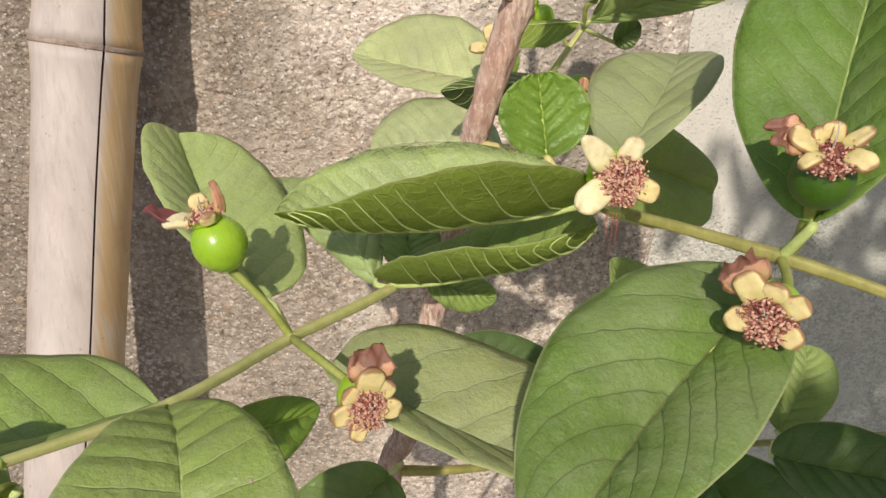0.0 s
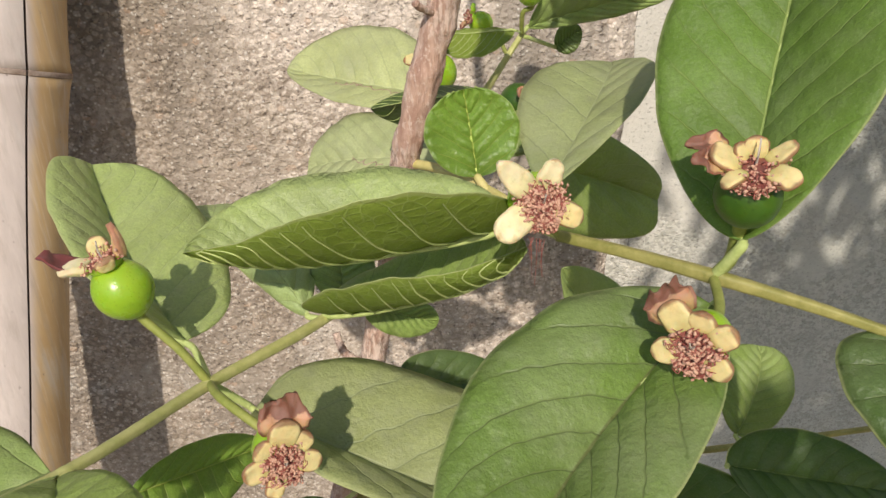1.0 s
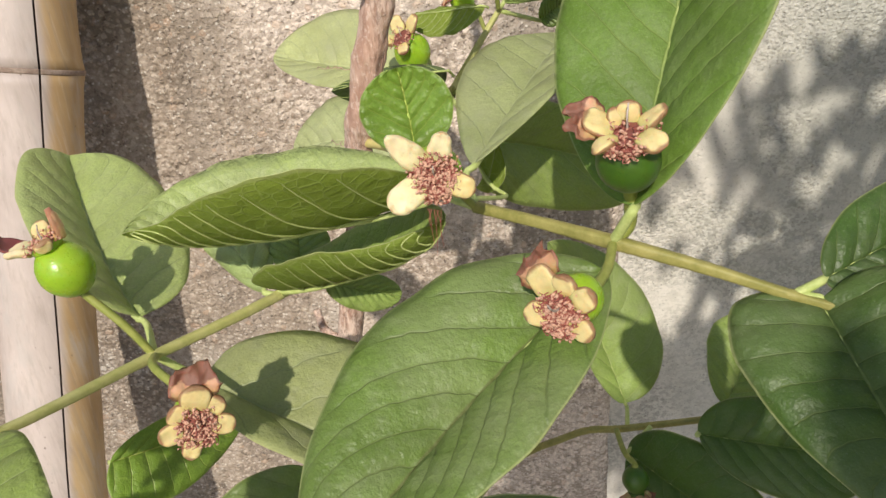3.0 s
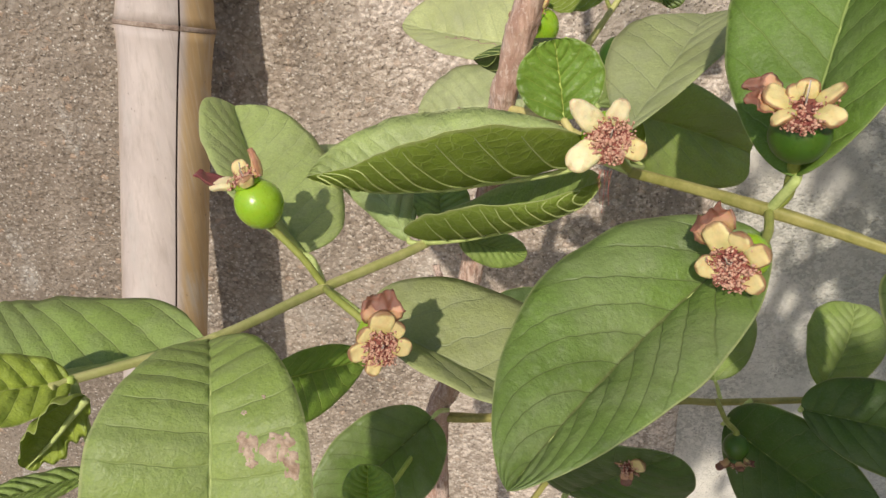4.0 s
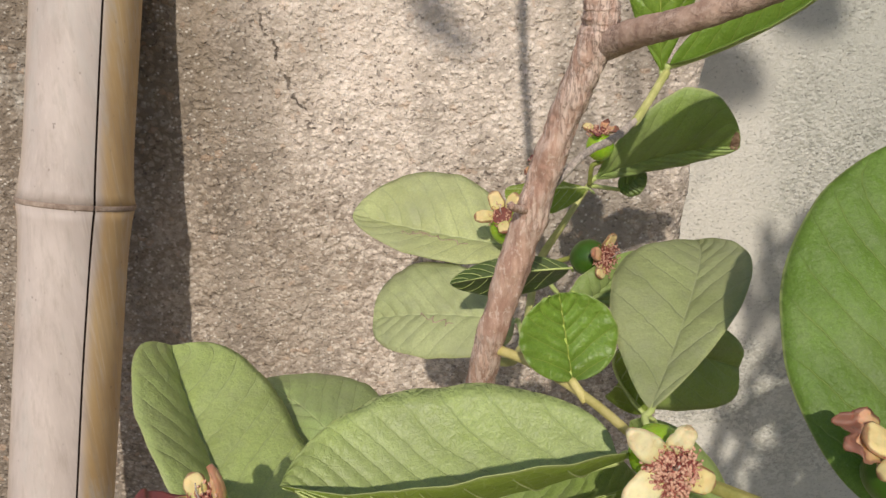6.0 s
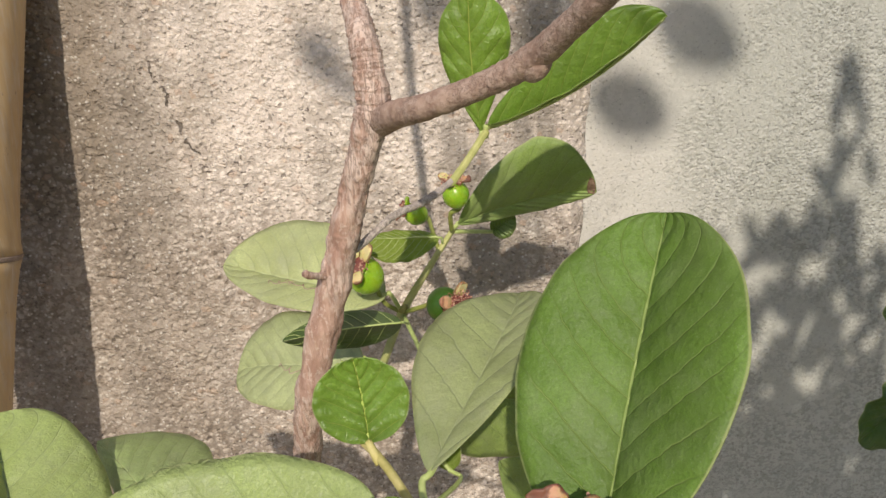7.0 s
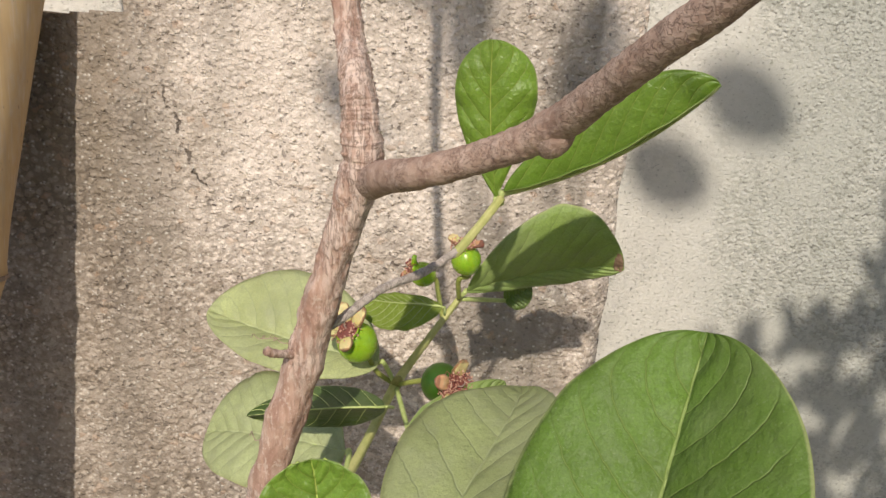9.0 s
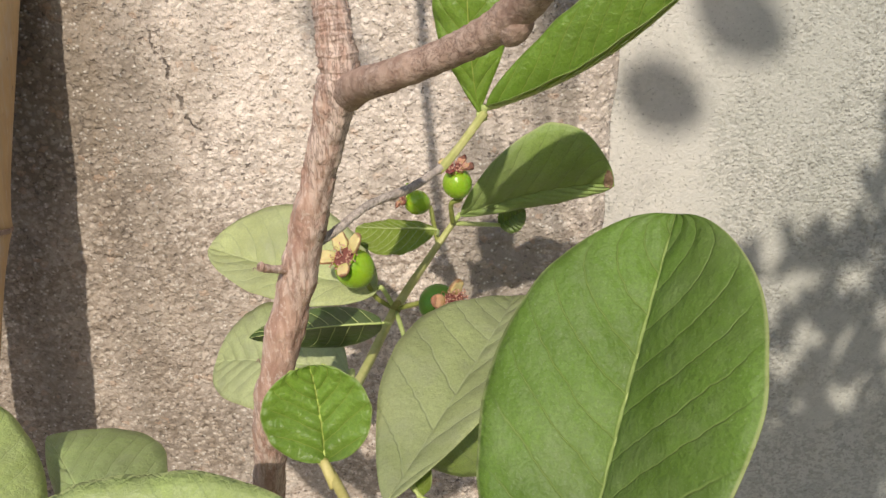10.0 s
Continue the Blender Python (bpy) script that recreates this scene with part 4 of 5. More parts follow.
# green stems
NODE_A, NODE_B, NODE_L = (-0.040, 0.188, 1.0865), (-0.013, 0.234, 1.0795), (-0.058, 0.1415, 1.0975)
NODE_C, NODE_D, NODE_M = (0.060, 0.200, 1.1245), (0.0945, 0.1745, 1.1235), (0.134, 0.158, 1.115)
wood("stem", [(0.008, 0.282, 1.075), NODE_B, NODE_A, NODE_L, (-0.079, 0.111, 1.106), (-0.081, 0.106, 1.107)], [0.0019, 0.0018, 0.0016, 0.0013, 0.0011, 0.0010], STEM_PALE, 12, 0.05, 90, "slender yellow-green stem")
wood("stem", [NODE_C, (0.077, 0.187, 1.1245), NODE_D, (0.115, 0.166, 1.1195), NODE_M, (0.152, 0.152, 1.111)], [0.0017, 0.0017, 0.0020, 0.0016, 0.0013, 0.0009], STEM, 12, 0.05, 90, "slender olive green stem")
wood("stem", [(0.0172, 0.2760, 1.1225), (0.0300, 0.2600, 1.1245), (0.0455, 0.2345, 1.1250), NODE_C], [0.0019, 0.0017, 0.0015, 0.0014], STEM_YELLOW, 12, 0.05, 60, "smooth yellowish stem that leaves the trunk")
wood("stem", [(0.016, 0.278, 1.115), (0.034, 0.315, 1.100), (0.051, 0.386, 1.111), (0.0655, 0.396, 1.1315), (0.0805, 0.4045, 1.152)], [0.0020, 0.0019, 0.0022, 0.0017, 0.0014], STEM_PALE, 12, 0.05, 80, "slender yellow-green stem")
wood("stem", [(0.0722, 0.3085, 1.1985), (0.0744, 0.3104, 1.2000), (0.0810, 0.3170, 1.2070), (0.0890, 0.3250, 1.2165)], [0.0012, 0.0016, 0.0014, 0.0015], STEM_PALE, 12, 0.05, 40, "pale shoot that goes on from the bare twig")
wood("stem", [(0.0, 0.292, 0.80), (0.06, 0.310, 0.905), (0.105, 0.302, 0.946), (0.134, 0.298, 0.953), (0.185, 0.298, 0.958), (0.26, 0.30, 0.965)], [0.002, 0.0019, 0.0017, 0.0017, 0.0016, 0.0014], STEM, 10, 0.05, 70)
for at, r, way in ((NODE_A, 0.00175, (-0.6, -1, 0.2)), (NODE_B, 0.0020, (-0.5, -1, 0.1)), (NODE_D, 0.0021, (1, -0.5, -0.1)), (NODE_L, 0.0015, (-0.6, -1, 0.2)), (NODE_M, 0.0015, (1, -0.4, -0.2)), ((0.051, 0.386, 1.111), 0.0029, (0.4, -0.4, 1))):
    bm = bmesh.new()
    blob(bm, at, way, r, 2.1)
    part("stem_node", bm, STEM_PALE if at in (NODE_A, NODE_B, NODE_L) else STEM, guava)

# leaves
LEAF_ORDER = [2, 3, 4, 5, 6, 7, 8, 9, 10, 11, 12, 13, 14, 15, 16, 17, 18, 19, 20, 21, 22, 23, 24, 27, 28, 29, 30, 31, 32, 35, 36, 37, 38, 39, 33, 34, 40]
leaf((-0.0515, 0.2068, 1.0892), (-0.1010, 0.2786, 1.1233), (-0.0883, 0.2204, 1.1194), (-0.0523, 0.2570, 1.1014), TOP_PALE, petiole=NODE_A, bulge=0.1, seed=2, mid=(-0.0772, 0.2389, 1.1020), shape=(1.18, 0.29))
leaf((0.0461, 0.2029, 1.1269), (-0.0446, 0.1986, 1.1229), (0.0038, 0.1672, 1.1482), (-0.0094, 0.2235, 1.1368), TOP_PALE, mid=(-0.0101, 0.2019, 1.1174), shape=(0.85, 0.48), petiole=NODE_C, bulge=-0.12, sweep=0.36, veins=12, seed=3)
leaf((-0.0121, 0.2337, 1.0818), (0.0507, 0.1981, 1.1220), (0.0301, 0.2305, 1.1105), (0.0038, 0.2019, 1.1101), TOP_MATURE, mid=(0.0331, 0.2121, 1.1016), shape=(0.95, 0.44), petiole=NODE_B, bulge=-0.14, sweep=0.30, veins=13, seed=4)
leaf((-0.0188, 0.2352, 1.0809), (-0.0739, 0.2945, 1.0991), (-0.0450, 0.2524, 1.0911), (-0.0298, 0.2921, 1.0969), TOP_PALE, mid=(-0.0417, 0.2573, 1.1001), shape=(1.10, 0.48), petiole=NODE_B, seed=5)
leaf((-0.0293, 0.1915, 1.0745), (0.0480, 0.1597, 1.0687), (0.0398, 0.2031, 1.0682), (0.0215, 0.1541, 1.0657), TOP_DUSTY, petiole=NODE_A, sweep=0.42, veins=8, seed=6, bulge=0.08, mid=(0.0280, 0.1704, 1.0593), shape=(0.64, 0.51))
leaf((0.0898, 0.1635, 1.1218), (0.0249, 0.0993, 1.0906), (0.0699, 0.1209, 1.1073), (0.0347, 0.1521, 1.1165), TOP_BIG, petiole=NODE_D, veins=9, sweep=0.42, pr=0.0007, quilt=0.0006, seed=7, label="large broad mature guava leaf with sunken veins", mid=(0.0552, 0.1356, 1.1038), shape=(0.92, 0.65))
leaf((0.0980, 0.1706, 1.1350), (0.1258, 0.2185, 1.2105), (0.0836, 0.2052, 1.1733), (0.1274, 0.1700, 1.1855), TOP_LUSH, bulge=0.06, petiole=NODE_D, pr=0.0012, veins=10, sweep=0.3, quilt=0.0006, seed=8, label="large broad mature guava leaf with sunken veins", mid=(0.1120, 0.1969, 1.1721), shape=(1.18, 0.48))
leaf((0.0601, 0.2215, 1.1298), (0.1001, 0.3070, 1.1524), (0.0634, 0.2804, 1.1525), (0.1068, 0.2680, 1.1565), TOP_DUSTY, petiole=NODE_C, quilt=0.0003, seed=9, bulge=0.04, mid=(0.0898, 0.2724, 1.1523), shape=(0.86, 0.90))
leaf((0.0410, 0.2404, 1.1283), (0.0365, 0.2477, 1.1560), (0.0232, 0.2412, 1.1425), (0.0545, 0.2431, 1.1464), TOP_FRESH, mid=(0.0389, 0.2462, 1.1424), shape=(0.90, 0.39), petiole=(0.0445, 0.2355, 1.1238), veins=6, sweep=0.45, bend=0.05, pr=0.0013, stalk=STEM_YELLOW, seed=10, rib=RIB_BRIGHT, bulge=-0.05, quilt=0.0011, label="small round glossy fresh green leaf")
leaf((0.0689, 0.2485, 1.1103), (0.1332, 0.3202, 1.0871), (0.0764, 0.2792, 1.1361), (0.0779, 0.2904, 1.0864), TOP_MATURE, petiole=(0.0560, 0.2080, 1.1240), pr=0.0007, seed=11, mid=(0.0714, 0.2855, 1.1157), shape=(1.30, 0.28))
leaf((0.0824, 0.4023, 1.1544), (0.1584, 0.4064, 1.1704), (0.1236, 0.3980, 1.2010), (0.1286, 0.4154, 1.1570), TOP_MATURE, mid=(0.1230, 0.4136, 1.1639), shape=(1.03, 0.55), petiole=(0.0800, 0.4030, 1.1520), seed=12, label="dark green leaf with a withered brown tip")
leaf((0.0871, 0.3248, 1.2163), (0.0815, 0.3190, 1.2700), (0.0708, 0.3248, 1.2445), (0.0985, 0.3208, 1.2480), TOP_FRESH, mid=(0.0830, 0.3215, 1.2425), shape=(1.5, 0.62), wave=0.0010, quilt=0.0002, veins=7, seed=13, petiole=(0.089, 0.326, 1.214))
leaf((0.0895, 0.3242, 1.2190), (0.1508, 0.2989, 1.2601), (0.1188, 0.3103, 1.2554), (0.1195, 0.2995, 1.2365), TOP_FRESH, mid=(0.1238, 0.3128, 1.2353), shape=(1.01, 0.57), quilt=0.0003, seed=14, petiole=(0.089, 0.326, 1.214))
leaf((0.0427, 0.3853, 1.1228), (-0.0474, 0.4139, 1.1331), (-0.0055, 0.3749, 1.1204), (0.0034, 0.4200, 1.1542), TOP_WAN, mid=(-0.0036, 0.3961, 1.1275), shape=(0.95, 0.54), petiole=(0.051, 0.386, 1.111), seed=15)
leaf((0.0340, 0.3384, 1.1029), (-0.0344, 0.3692, 1.0902), (-0.0062, 0.3339, 1.0865), (-0.0090, 0.3852, 1.1147), TOP_WAN, mid=(-0.0042, 0.3517, 1.1007), shape=(0.91, 0.35), petiole=(0.036, 0.32, 1.10), seed=16)
leaf((0.0517, 0.3080, 1.1408), (0.0031, 0.3031, 1.1366), (0.0270, 0.3190, 1.1420), (0.0310, 0.3250, 1.1215), TOP_MATURE, under=TOP_DARK, mid=(0.027, 0.3050, 1.1400), petiole=(0.0545, 0.3150, 1.1370), seed=17, pr=0.0005, bulge=0.08)
leaf((0.071, 0.371, 1.157), (0.033, 0.385, 1.153), (0.052, 0.390, 1.156), (0.048, 0.373, 1.144), TOP_MATURE, petiole=(0.072, 0.36, 1.158), seed=18, pr=0.0005, veins=10, rib=RIB)
leaf((0.062, 0.342, 1.104), (0.100, 0.362, 1.128), (0.068, 0.350, 1.122), (0.090, 0.355, 1.108), TOP_MATURE, petiole=(0.051, 0.386, 1.111), seed=19)
leaf((-0.007, 0.245, 1.080), (-0.009, 0.262, 1.100), (-0.019, 0.251, 1.091), (0.005, 0.251, 1.091), TOP_MATURE, seed=20, petiole=NODE_B)
leaf((-0.001, 0.255, 1.072), (0.028, 0.262, 1.060), (0.018, 0.263, 1.071), (0.012, 0.255, 1.058), TOP_MATURE, seed=21, petiole=(0.003, 0.275, 1.075))
leaf((-0.085, 0.215, 1.020), (-0.048, 0.260, 1.002), (-0.066, 0.245, 1.020), (-0.070, 0.215, 0.998), TOP_FRESH, seed=22)
leaf((-0.0612, 0.1422, 1.0972), (-0.1191, 0.1179, 1.1041), (-0.0868, 0.1171, 1.1008), (-0.1154, 0.1520, 1.1021), TOP_MATURE, mid=(-0.0963, 0.1246, 1.0967), shape=(0.83, 0.32), seed=23)
leaf((-0.0598, 0.1415, 1.0964), (-0.0460, 0.0786, 1.0336), (-0.0166, 0.0987, 1.1020), (-0.0622, 0.0863, 1.1067), TOP_MATURE, sweep=-0.04, veins=13, petiole=NODE_L, seed=24, label="broad leaf with brown blighted patches", bulge=0.05, mid=(-0.0396, 0.0972, 1.1006), shape=(1.41, 0.54))
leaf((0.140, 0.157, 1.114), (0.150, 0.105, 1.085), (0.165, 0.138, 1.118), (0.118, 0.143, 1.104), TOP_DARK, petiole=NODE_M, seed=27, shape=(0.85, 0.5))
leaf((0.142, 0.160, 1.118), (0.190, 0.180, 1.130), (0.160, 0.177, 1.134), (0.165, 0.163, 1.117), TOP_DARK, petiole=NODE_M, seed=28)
leaf((0.1440, 0.3436, 0.9318), (0.1007, 0.3636, 1.0309), (0.1125, 0.3607, 0.9786), (0.1589, 0.3777, 0.9902), TOP_MATURE, petiole=(0.134, 0.298, 0.953), seed=29, mid=(0.1250, 0.3696, 0.9811), shape=(0.70, 0.63))
leaf((0.1839, 0.3008, 0.9629), (0.2039, 0.3307, 0.9975), (0.1789, 0.3214, 0.9904), (0.2139, 0.3077, 0.9808), TOP_MATURE, petiole=(0.187, 0.298, 0.958), seed=30, mid=(0.1970, 0.3136, 0.9832), shape=(1.12, 0.39))
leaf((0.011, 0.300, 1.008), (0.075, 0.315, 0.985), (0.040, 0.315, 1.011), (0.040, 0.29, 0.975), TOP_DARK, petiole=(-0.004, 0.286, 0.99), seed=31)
leaf((-0.0161, 0.2500, 0.9752), (-0.0618, 0.2000, 0.9560), (-0.0178, 0.2100, 0.9600), (-0.0529, 0.2250, 0.9880), TOP_BIG, petiole=(-0.013, 0.285, 0.95), seed=32, shape=(0.95, 0.45))
leaf((-0.0325, 0.1800, 0.9860), (-0.0317, 0.1850, 1.0083), (-0.0415, 0.1800, 0.9995), (-0.0201, 0.1800, 1.0005), TOP_FRESH, petiole=(-0.022, 0.24, 0.965), seed=35, rib=RIB_BRIGHT, shape=(0.9, 0.42))
leaf((0.1051, 0.4389, 1.1384), (0.1181, 0.4314, 1.1496), (0.1079, 0.4351, 1.1515), (0.1153, 0.4333, 1.1366), TOP_BIG, seed=36, ribs=False, petiole=(0.0805, 0.4045, 1.1500))
leaf((-0.079, 0.110, 1.1065), (-0.102, 0.085, 1.118), (-0.084, 0.093, 1.107), (-0.091, 0.104, 1.118), TOP_YOUNG, seed=37, petiole=(-0.079, 0.111, 1.106), rib=RIB_BRIGHT)
leaf((-0.0735, 0.1070, 1.1050), (-0.0896, 0.1000, 1.0879), (-0.0787, 0.0940, 1.1053), (-0.0790, 0.1040, 1.0913), TOP_YOUNG, seed=38, under=TOP_YOUNG, ribs=False, bulge=0.3, wave=0.0013, shape=(0.8, 0.5))
leaf((-0.0815, 0.1120, 1.0750), (-0.1000, 0.0900, 1.0845), (-0.0915, 0.0950, 1.0787), (-0.0932, 0.1050, 1.0807), TOP_MATURE, seed=39, petiole=(-0.0790, 0.1110, 1.1060))
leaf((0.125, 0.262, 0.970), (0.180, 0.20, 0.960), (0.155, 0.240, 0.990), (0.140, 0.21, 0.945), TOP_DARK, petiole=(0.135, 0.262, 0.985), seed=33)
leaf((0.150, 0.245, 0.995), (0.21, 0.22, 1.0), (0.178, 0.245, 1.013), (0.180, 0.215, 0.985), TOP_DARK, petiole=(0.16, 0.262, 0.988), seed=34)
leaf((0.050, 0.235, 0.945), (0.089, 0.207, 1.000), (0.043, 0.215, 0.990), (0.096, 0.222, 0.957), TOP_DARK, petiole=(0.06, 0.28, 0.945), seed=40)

# what marks single leaves
LEAVES = [o for o in guava.children if o.name.startswith("leaf")]
patch(LEAVES[LEAF_ORDER.index(24)], "blight_patch", 24, [(0.510, -0.66, 0.030, 0.13), (0.535, -0.80, 0.026, 0.10), (0.495, -0.78, 0.014, 0.07), (0.500, -0.40, 0.026, 0.09), (0.485, -0.34, 0.012, 0.08), (0.535, -0.42, 0.010, 0.06), (0.43, -0.38, 0.006, 0.03), (0.40, -0.62, 0.005, 0.025)], SCAB, "dry brown blight patches")
patch(LEAVES[LEAF_ORDER.index(12)], "withered_tip", 12, [(0.965, 0.1, 0.035, 0.8), (0.985, -0.3, 0.03, 0.6)], DRY_TIP, "withered brown leaf tip", 0.0005)

bm = bmesh.new()
blob(bm, (-0.0080, 0.1872, 1.1262), (1, 0, 0.3), 0.0007, 2.2, rings=8, sides=10)
part("white_fleck", bm, FLECK, LEAVES[LEAF_ORDER.index(3)], "chalky white fleck")
# winding marks that a leaf miner left
for seed, runs in ((15, ((0.30, -0.35, 0.30, 0.25), (0.52, -0.15, 0.16, -0.2))), (16, ((0.35, -0.3, 0.25, 0.3),))):
    bm = bmesh.new()
    for u0, s0, du, ds in runs:
        pts = []
        for i in range(15):
            f = i / 14
            pos, nrm = SURFACE[seed](u0 + du * f + 0.018 * math.sin(f * 17), s0 + ds * f + 0.07 * math.sin(f * 23 + 1))
            pts.append(pos + nrm * 0.00018)
        tube(bm, pts, [0.00022, 0.00030, 0.00016], 5, 60)
    part("miner_trail", bm, SCAB, LEAVES[LEAF_ORDER.index(seed)], "thin winding brown insect trail")

# fruits and their calyces
fruit((-0.0584, 0.1885, 1.1173), (-0.33, -0.05, 0.94), 0.0079, [NODE_A, (-0.0465, 0.188, 1.098)],
      [(-95, 0.0078, 0.0078, 66, SEPAL_WHITE, 0.6), (-82, 0.0140, 0.0085, 74, SEPAL_RED, -0.9, 0.5), (-25, 0.0066, 0.0054, 34, SEPAL, 0.5), (62, 0.0086, 0.0070, 20, SEPAL_ORANGE, -0.4), (150, 0.003, 0.005, 40, SEPAL, 0.2)], seed=11, up=(0, 1, 0), tuft=110, tuft_len=0.0040, label="small shiny green fruit with a withered calyx")
flower = fruit((0.0500, 0.1843, 1.1415), (0.0, -0.95, 0.29), 0.0072, [NODE_C],
      [(-48, 0.0116, 0.0070, 60, SEPAL_WHITE, 0.2, 0.0, 0.34), (16, 0.0074, 0.0062, 54, SEPAL_WHITE, 0.2, 0.0, 0.22), (-125, 0.0100, 0.0082, 66, SEPAL_WHITE, 0.3, 0.0, 0.12), (115, 0.0066, 0.0058, 78, SEPAL, 0.7)], seed=12, tuft=900, tuft_len=0.0044, cup=0.70, droop=0.6)
fruit((0.0955, 0.1668, 1.1482), (-0.17, -0.42, 0.89), 0.0075, [NODE_D, (0.0985, 0.1755, 1.1275), (0.0982, 0.1735, 1.1340)],
      [(-86, 0.0125, 0.0078, 52, SEPAL_BROWN, 0.5, 0.3), (-48, 0.0044, 0.0036, 14, SEPAL, 0.6), (-6, 0.0052, 0.0056, 10, SEPAL, 0.3, 0.2), (58, 0.0068, 0.0048, 46, SEPAL, 0.2, -0.3), (118, 0.0062, 0.0056, 66, SEPAL, 0.9, 0.3), (-136, 0.0056, 0.0040, 72, SEPAL, 1.1, 0.4)], FRUIT_DARK, seed=13, stalk_r=0.0017, cup=0.60, tuft=760, tuft_len=0.0050, droop=0.8, label="dark green young fruit with a spreading calyx")
fruit((0.0812, 0.1458, 1.1246), (-0.62, -0.76, 0.14), 0.0055, [NODE_D, (0.0905, 0.1610, 1.1235)],
      [(-45, 0.0125, 0.0076, 72, SEPAL_BROWN, 0.9, 0.3), (2, 0.0045, 0.0056, 60, SEPAL, 0.3), (55, 0.0056, 0.0054, 70, SEPAL, 0.3), (122, 0.0056, 0.0054, 74, SEPAL, 0.3), (-118, 0.0062, 0.0052, 70, SEPAL, 0.3)], seed=14, tuft=620, tuft_len=0.0052, cup=0.78, droop=0.9)
fruit((-0.0158, 0.1564, 1.0897), (0.40, -0.88, 0.18), 0.0058, [NODE_A, (-0.032, 0.172, 1.093)],
      [(8, 0.0135, 0.0076, 62, SEPAL_BROWN, 0.9, 0.3), (-45, 0.0044, 0.0052, 60, SEPAL, 0.3), (-95, 0.0060, 0.0059, 70, SEPAL, 0.3, 0.0, 0.1), (-155, 0.0056, 0.0049, 72, SEPAL, 0.3, 0.0, 0.1), (52, 0.0052, 0.0052, 68, SEPAL, 0.3), (108, 0.0054, 0.0054, 72, SEPAL, 0.4)], seed=15, tuft=600, tuft_len=0.0046, cup=0.80, droop=0.7)
bm = bmesh.new()
for k in range(7):
    a = Vector((0.0475 + 0.0006 * k, 0.1775 - 0.0003 * k, 1.1345))
    d = Vector((0.0007 * math.sin(k * 2.1), 0.0005 * math.cos(k * 3.3), -0.0035 - 0.0024 * (k * 3 % 5)))
    tube(bm, [a, a + d * 0.5 + Vector((0.0006 * math.cos(k * 1.7), 0, 0)), a + d], [0.00011, 0.00009, 0.00006], 4, 8, cap=False)
tagged(part("dangling_filaments", bm, STAMEN, flower, "thin dangling withered filaments"), kind="stuff")
fruit((0.0725, 0.363, 1.1245), (0.55, -0.7, 0.25), 0.0090, [(0.051, 0.386, 1.111)],
      [(-65, 0.0085, 0.0065, 60, SEPAL_ORANGE, 0.5), (12, 0.0080, 0.0062, 42, SEPAL, 0.4), (-130, 0.006, 0.006, 70, SEPAL, 0.6), (115, 0.005, 0.005, 75, SEPAL, 0.5)], FRUIT_DARK, seed=16, tuft=320, tuft_len=0.0056, cup=0.72, droop=0.5)
fruit((0.0337, 0.3720, 1.1377), (-0.36, -0.55, 0.75), 0.0092, [(0.051, 0.386, 1.111), (0.042, 0.386, 1.117)],
      [(-40, 0.009, 0.007, 55, SEPAL, 0.3), (30, 0.009, 0.007, 45, SEPAL, 0.3), (-110, 0.009, 0.007, 70, SEPAL, 0.3), (150, 0.006, 0.006, 80, SEPAL, 0.3)], seed=17, tuft=90, tuft_len=0.0045)
fruit((0.0808, 0.3908, 1.1739), (-0.16, -0.25, 0.93), 0.0070, [(0.0790, 0.4010, 1.1515), (0.0781, 0.3938, 1.1629)],
      [(-80, 0.006, 0.005, 60, SEPAL, 0.5), (80, 0.006, 0.005, 70, SEPAL_DRY, 0.6), (10, 0.005, 0.004, 50, SEPAL_DRY, 0.5), (170, 0.005, 0.004, 50, SEPAL_RED, 0.4)], seed=18, tuft=120, tuft_len=0.004)
fruit((0.0602, 0.4300, 1.1535), (-0.75, -0.2, 0.4), 0.0066, [(0.072, 0.400, 1.140), (0.0690, 0.4180, 1.1470)],
      [(20, 0.0050, 0.0045, 55, FRUIT, 0.4), (110, 0.0045, 0.0040, 62, SEPAL_DRY, 0.5), (200, 0.0050, 0.0045, 70, SEPAL_DRY, 0.5), (290, 0.0045, 0.0040, 60, SEPAL_RED, 0.5)], seed=19, tuft=30, tuft_len=0.004)

fruit((0.1220, 0.2350, 0.9805), (0.05, -0.35, -1), 0.0056, [(0.1195, 0.262, 0.984), (0.1194, 0.2450, 0.9864)],
      [(-90, 0.0065, 0.0045, 60, SEPAL_DRY, 0.3), (80, 0.006, 0.0045, 60, SEPAL_BROWN, 0.3), (170, 0.005, 0.004, 60, SEPAL_DRY, 0.3), (0, 0.004, 0.004, 60, SEPAL_DRY, 0.3)], FRUIT_DARK, seed=20, tuft=60, tuft_len=0.004)
fruit((0.0735, 0.214, 0.990), (-0.3, -0.85, 0.2), 0.0045, [(0.06, 0.245, 0.955), (0.068, 0.226, 0.978)],
      [(60, 0.0055, 0.0055, 60, SEPAL, 0.3), (-60, 0.006, 0.005, 70, SEPAL_DRY, 0.3), (180, 0.006, 0.005, 70, SEPAL_DRY, 0.3)], FRUIT_DARK, seed=21, tuft=80, tuft_len=0.004)
fruit((0.0566, 0.291, 1.001), (0.1, -0.3, 0.95), 0.0045, [(0.0, 0.287, 0.985), (0.03, 0.290, 0.985), (0.053, 0.292, 0.991)],
      [(-70, 0.0075, 0.0050, 22, SEPAL, 0.2), (30, 0.0080, 0.0055, 16, SEPAL_RED, 0.2), (120, 0.0070, 0.0055, 24, SEPAL_RED, 0.2), (-150, 0.006, 0.005, 24, SEPAL_RED, 0.2)], seed=22, tuft=60, tuft_len=0.005)

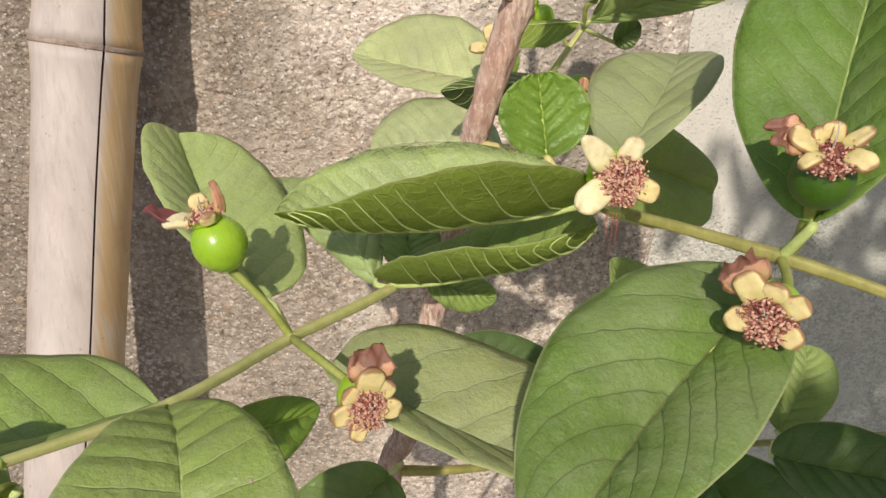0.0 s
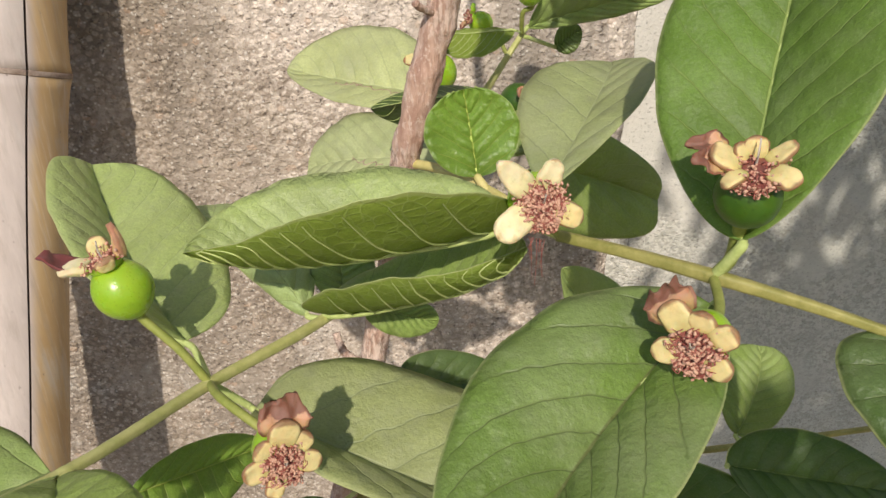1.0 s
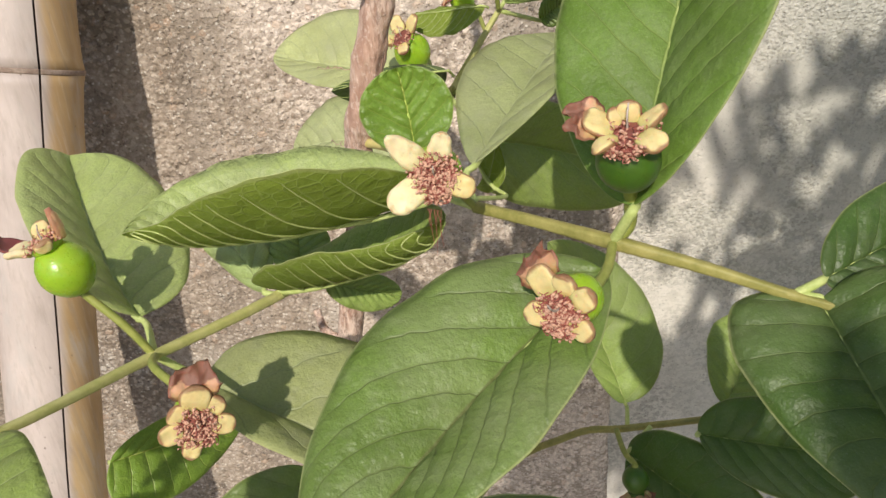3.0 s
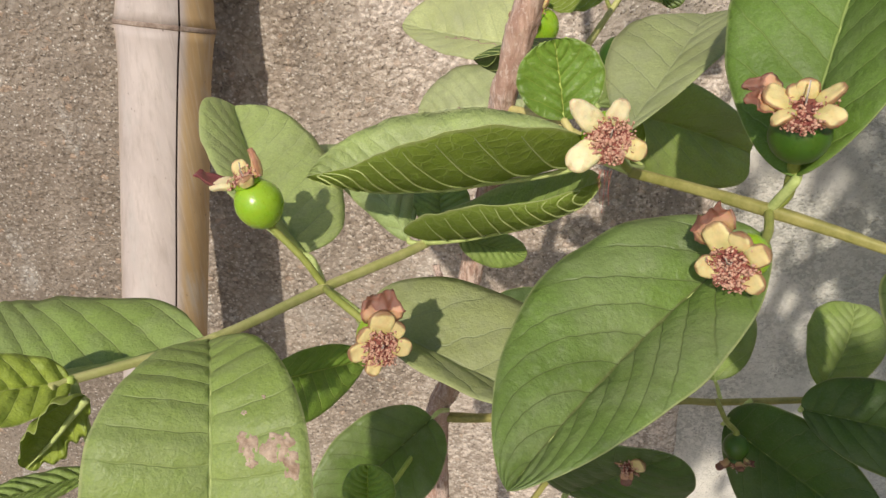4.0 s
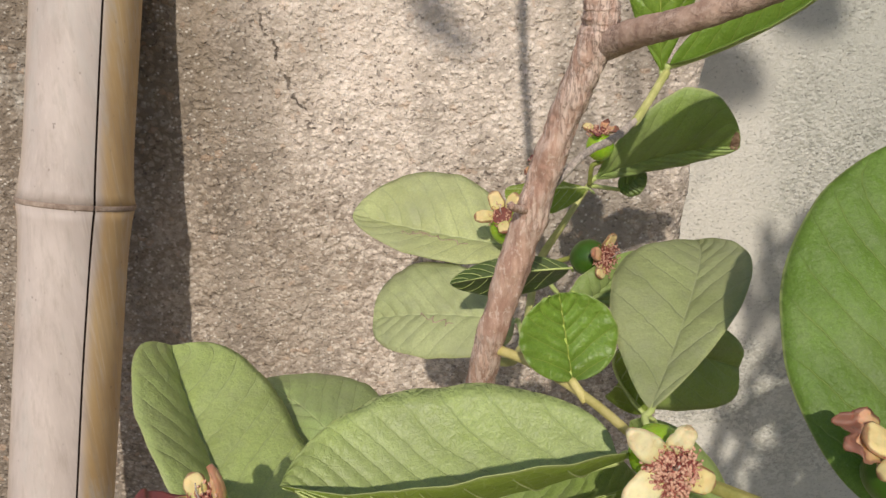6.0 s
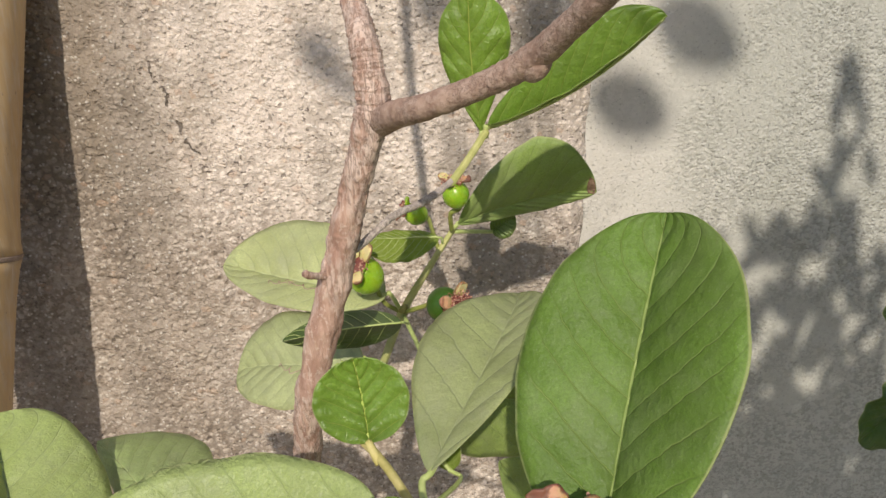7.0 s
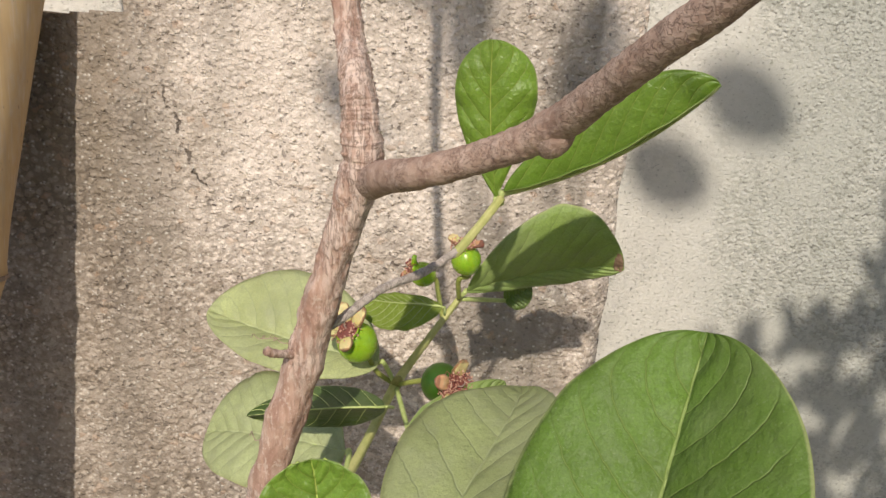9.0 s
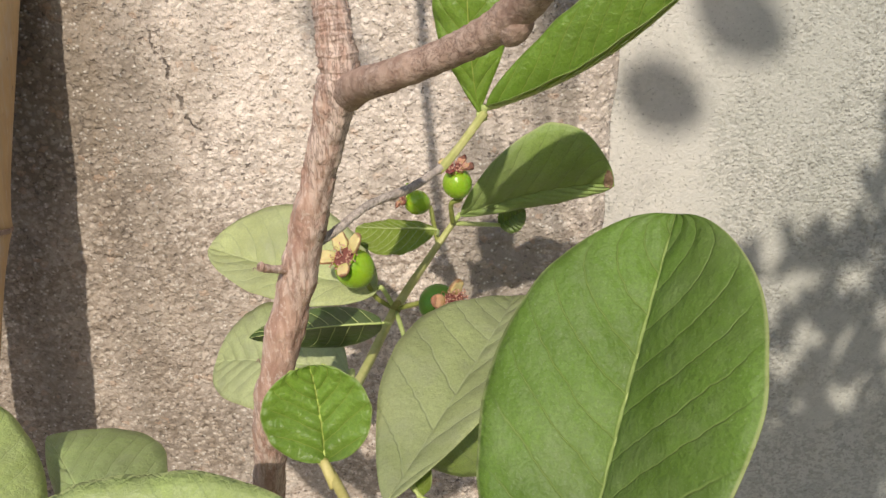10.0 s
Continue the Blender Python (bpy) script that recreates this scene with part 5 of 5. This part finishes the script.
# the unseen crown above and neighbouring tree branch, added for shadows on walls and leaves
def shade_leaf(bm, at, way, size, wide):
    """A simple leaf that faces the sun, hung at a point."""
    at, way = Vector(at), Vector(way).normalized()
    way = (way - SUN_DIR * way.dot(SUN_DIR) * 0.8).normalized()
    side = SUN_DIR.cross(way).normalized()
    nrm = side.cross(way)
    n = 10
    rows = []
    for i in range(n + 1):
        u = i / n
        w = wide * 0.5 * math.sin(math.pi * u ** 0.95) ** 0.6 if 0 < i < n else wide * 0.03
        p = at + way * (size * (u - 0.5)) + nrm * (0.12 * size * u * (1 - u))
        rows.append([bm.verts.new(p + side * w * s + nrm * abs(s) * w * 0.15) for s in (-1, -0.5, 0, 0.5, 1)])
    for a, b in zip(rows, rows[1:]):
        for j in range(4):
            bm.faces.new((a[j], a[j + 1], b[j + 1], b[j]))
    return bm


def toward_sun(x, y, z, back):
    """The place on the line from a point to the sun at which y is back."""
    return Vector((x, y, z)) - SUN_DIR * ((y - back) / SUN_DIR.y)


# unseen leaves, hung far out toward the sun so that their shadows blur
for k, (x, y, z, size, wide, ax, az) in enumerate([(0.327, 0.70, 1.242, 0.095, 0.055, 0.9, -0.5), (0.267, 0.70, 1.177, 0.085, 0.055, 0.9, -0.4), (-0.002, 0.551, 1.236, 0.045, 0.03, 0.5, -0.8), (0.016, 0.551, 1.215, 0.03, 0.02, 0.9, -0.5),
                                             (0.078, 0.551, 1.290, 0.07, 0.035, 0.1, 1), (0.160, 0.551, 1.265, 0.09, 0.045, 0.1, 1), (0.06, 0.551, 1.325, 0.08, 0.05, 1, 0.4)]):
    at = toward_sun(x, y, z, -0.62)
    part("leaf", shade_leaf(bmesh.new(), at, (ax, 0, az), size, wide), TOP_MATURE, guava)
    wood("twig", [(0.138, 0.122, 1.365), Vector((0.14, 0.12, 1.37)).lerp(at, 0.5) + Vector((0, 0, 0.015)), at], [0.0009, 0.0006, 0.0004], STEM, 6, 0.05, 12)


def shrub():
    bush = empty("shrub", (0.43, 0.43, 0), "small shrub with shaded dark green notched leaves", "shrub")
    bm = bmesh.new()
    tube(bm, [(0.43, 0.43, 0.0), (0.42, 0.42, 0.6), (0.38, 0.395, 0.95), (0.352, 0.375, 1.10)], [0.006, 0.005, 0.003, 0.0018], 10, 40, 0.06)
    part("stem", bm, BARK, bush)
    rows = [((0.345, 0.366, 1.082), (0.2925, 0.350, 1.0405), (0.328, 0.352, 1.046), (0.305, 0.356, 1.073), (0.352, 0.375, 1.095)),
            ((0.346, 0.368, 1.098), (0.3000, 0.362, 1.1110), (0.322, 0.358, 1.094), (0.325, 0.368, 1.118), (0.352, 0.375, 1.10)),
            # the last three leaves are out of sight, added for the shade they give
            ((0.372, 0.380, 1.00), (0.330, 0.340, 0.965), (0.360, 0.350, 0.965), (0.340, 0.365, 0.995), (0.382, 0.396, 0.95)),
            ((0.385, 0.385, 1.05), (0.440, 0.350, 1.06), (0.415, 0.370, 1.08), (0.415, 0.360, 1.03), (0.37, 0.387, 1.02)),
            ((0.40, 0.40, 0.96), (0.450, 0.36, 0.93), (0.43, 0.385, 0.965), (0.42, 0.37, 0.92), (0.39, 0.40, 0.90))]
    for k, (base, tip, left, right, stalk) in enumerate(rows):
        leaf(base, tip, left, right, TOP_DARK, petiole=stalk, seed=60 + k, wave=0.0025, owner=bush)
    return bush


shrub()


def neighbour_tree():
    tree = empty("neighbouring_tree", (1.15, -0.45, 0), "unseen leafy tree with many small narrow leaves, overhanging, added for its shade", "tree")
    rnd = random.Random(4)
    bm = bmesh.new()
    tube(bm, [(1.15, -0.45, 0.0), (1.12, -0.40, 0.8), (1.0, -0.25, 1.2), (0.80, -0.05, 1.36), (0.55, 0.02, 1.34)], [0.04, 0.033, 0.022, 0.013, 0.006], 12, 60, 0.08)
    part("trunk", bm, BARK, tree)
    foliage = bmesh.new()

    def spray(x, y, z, count, spread, size, ratio, back=-0.12):
        """A drooping spray of leaves round the place whose shadow falls on a point."""
        at = toward_sun(x, y, z, back + rnd.uniform(-0.06, 0.06))
        for k in range(count):
            d = Vector((rnd.gauss(0, spread * 0.6), rnd.gauss(0, 0.03), rnd.gauss(0, spread)))
            s = size * rnd.uniform(0.7, 1.25)
            shade_leaf(foliage, at + d, (rnd.uniform(-0.9, 0.9), 0, rnd.choice((-1, -1, 1))), s, s * ratio)
        return at

    tips = []
    for _ in range(250):
        x, z = rnd.uniform(0.24, 0.95), rnd.uniform(0.45, 1.05)
        edge = 0.40 if z > 0.9 else 0.36 if z > 0.74 else 0.27
        if x > edge + rnd.uniform(-0.01, 0.06):
            tips.append(spray(x, 0.70, z, 3 if z > 0.88 else 6, 0.036, 0.054, 0.34))
    for x, z in ((0.474, 1.19), (0.50, 1.14), (0.544, 1.13), (0.535, 1.21), (0.405, 1.045), (0.468, 1.04), (0.43, 1.05), (0.37, 1.01), (0.57, 1.17)):
        tips.append(spray(x, 0.70, z, 4, 0.016, 0.045, 0.34))
    # these added sprays, low on the right, stand in for the camera holder's shadow
    for _ in range(48):
        tips.append(spray(rnd.uniform(0.135, 0.26), 0.16, rnd.uniform(0.93, 1.06), 3, 0.015, 0.05, 0.45, -0.42))
    for _ in range(60):
        tips.append(spray(rnd.uniform(0.07, 0.25), 0.24, rnd.uniform(0.90, 0.965), 3, 0.015, 0.05, 0.45, -0.42))
    for _ in range(13):
        tips.append(spray(rnd.uniform(0.02, 0.14), 0.14, rnd.uniform(0.92, 0.985), 3, 0.015, 0.05, 0.45, -0.42))
    for _ in range(9):
        tips.append(spray(rnd.uniform(0.24, 0.40), 0.70, rnd.uniform(0.86, 1.00), 3, 0.03, 0.054, 0.34, -0.3))
    tagged(part("foliage", foliage, TOP_MATURE, tree), kind="stuff")
    for at in tips[::9]:
        bm = bmesh.new()
        tube(bm, [Vector((0.80, -0.05, 1.36)), Vector((0.76, -0.03, 1.36)).lerp(at, 0.6), at], [0.003, 0.0015, 0.0008], 5, 10)
        part("twig", bm, BARK, tree)
    return tree


neighbour_tree()
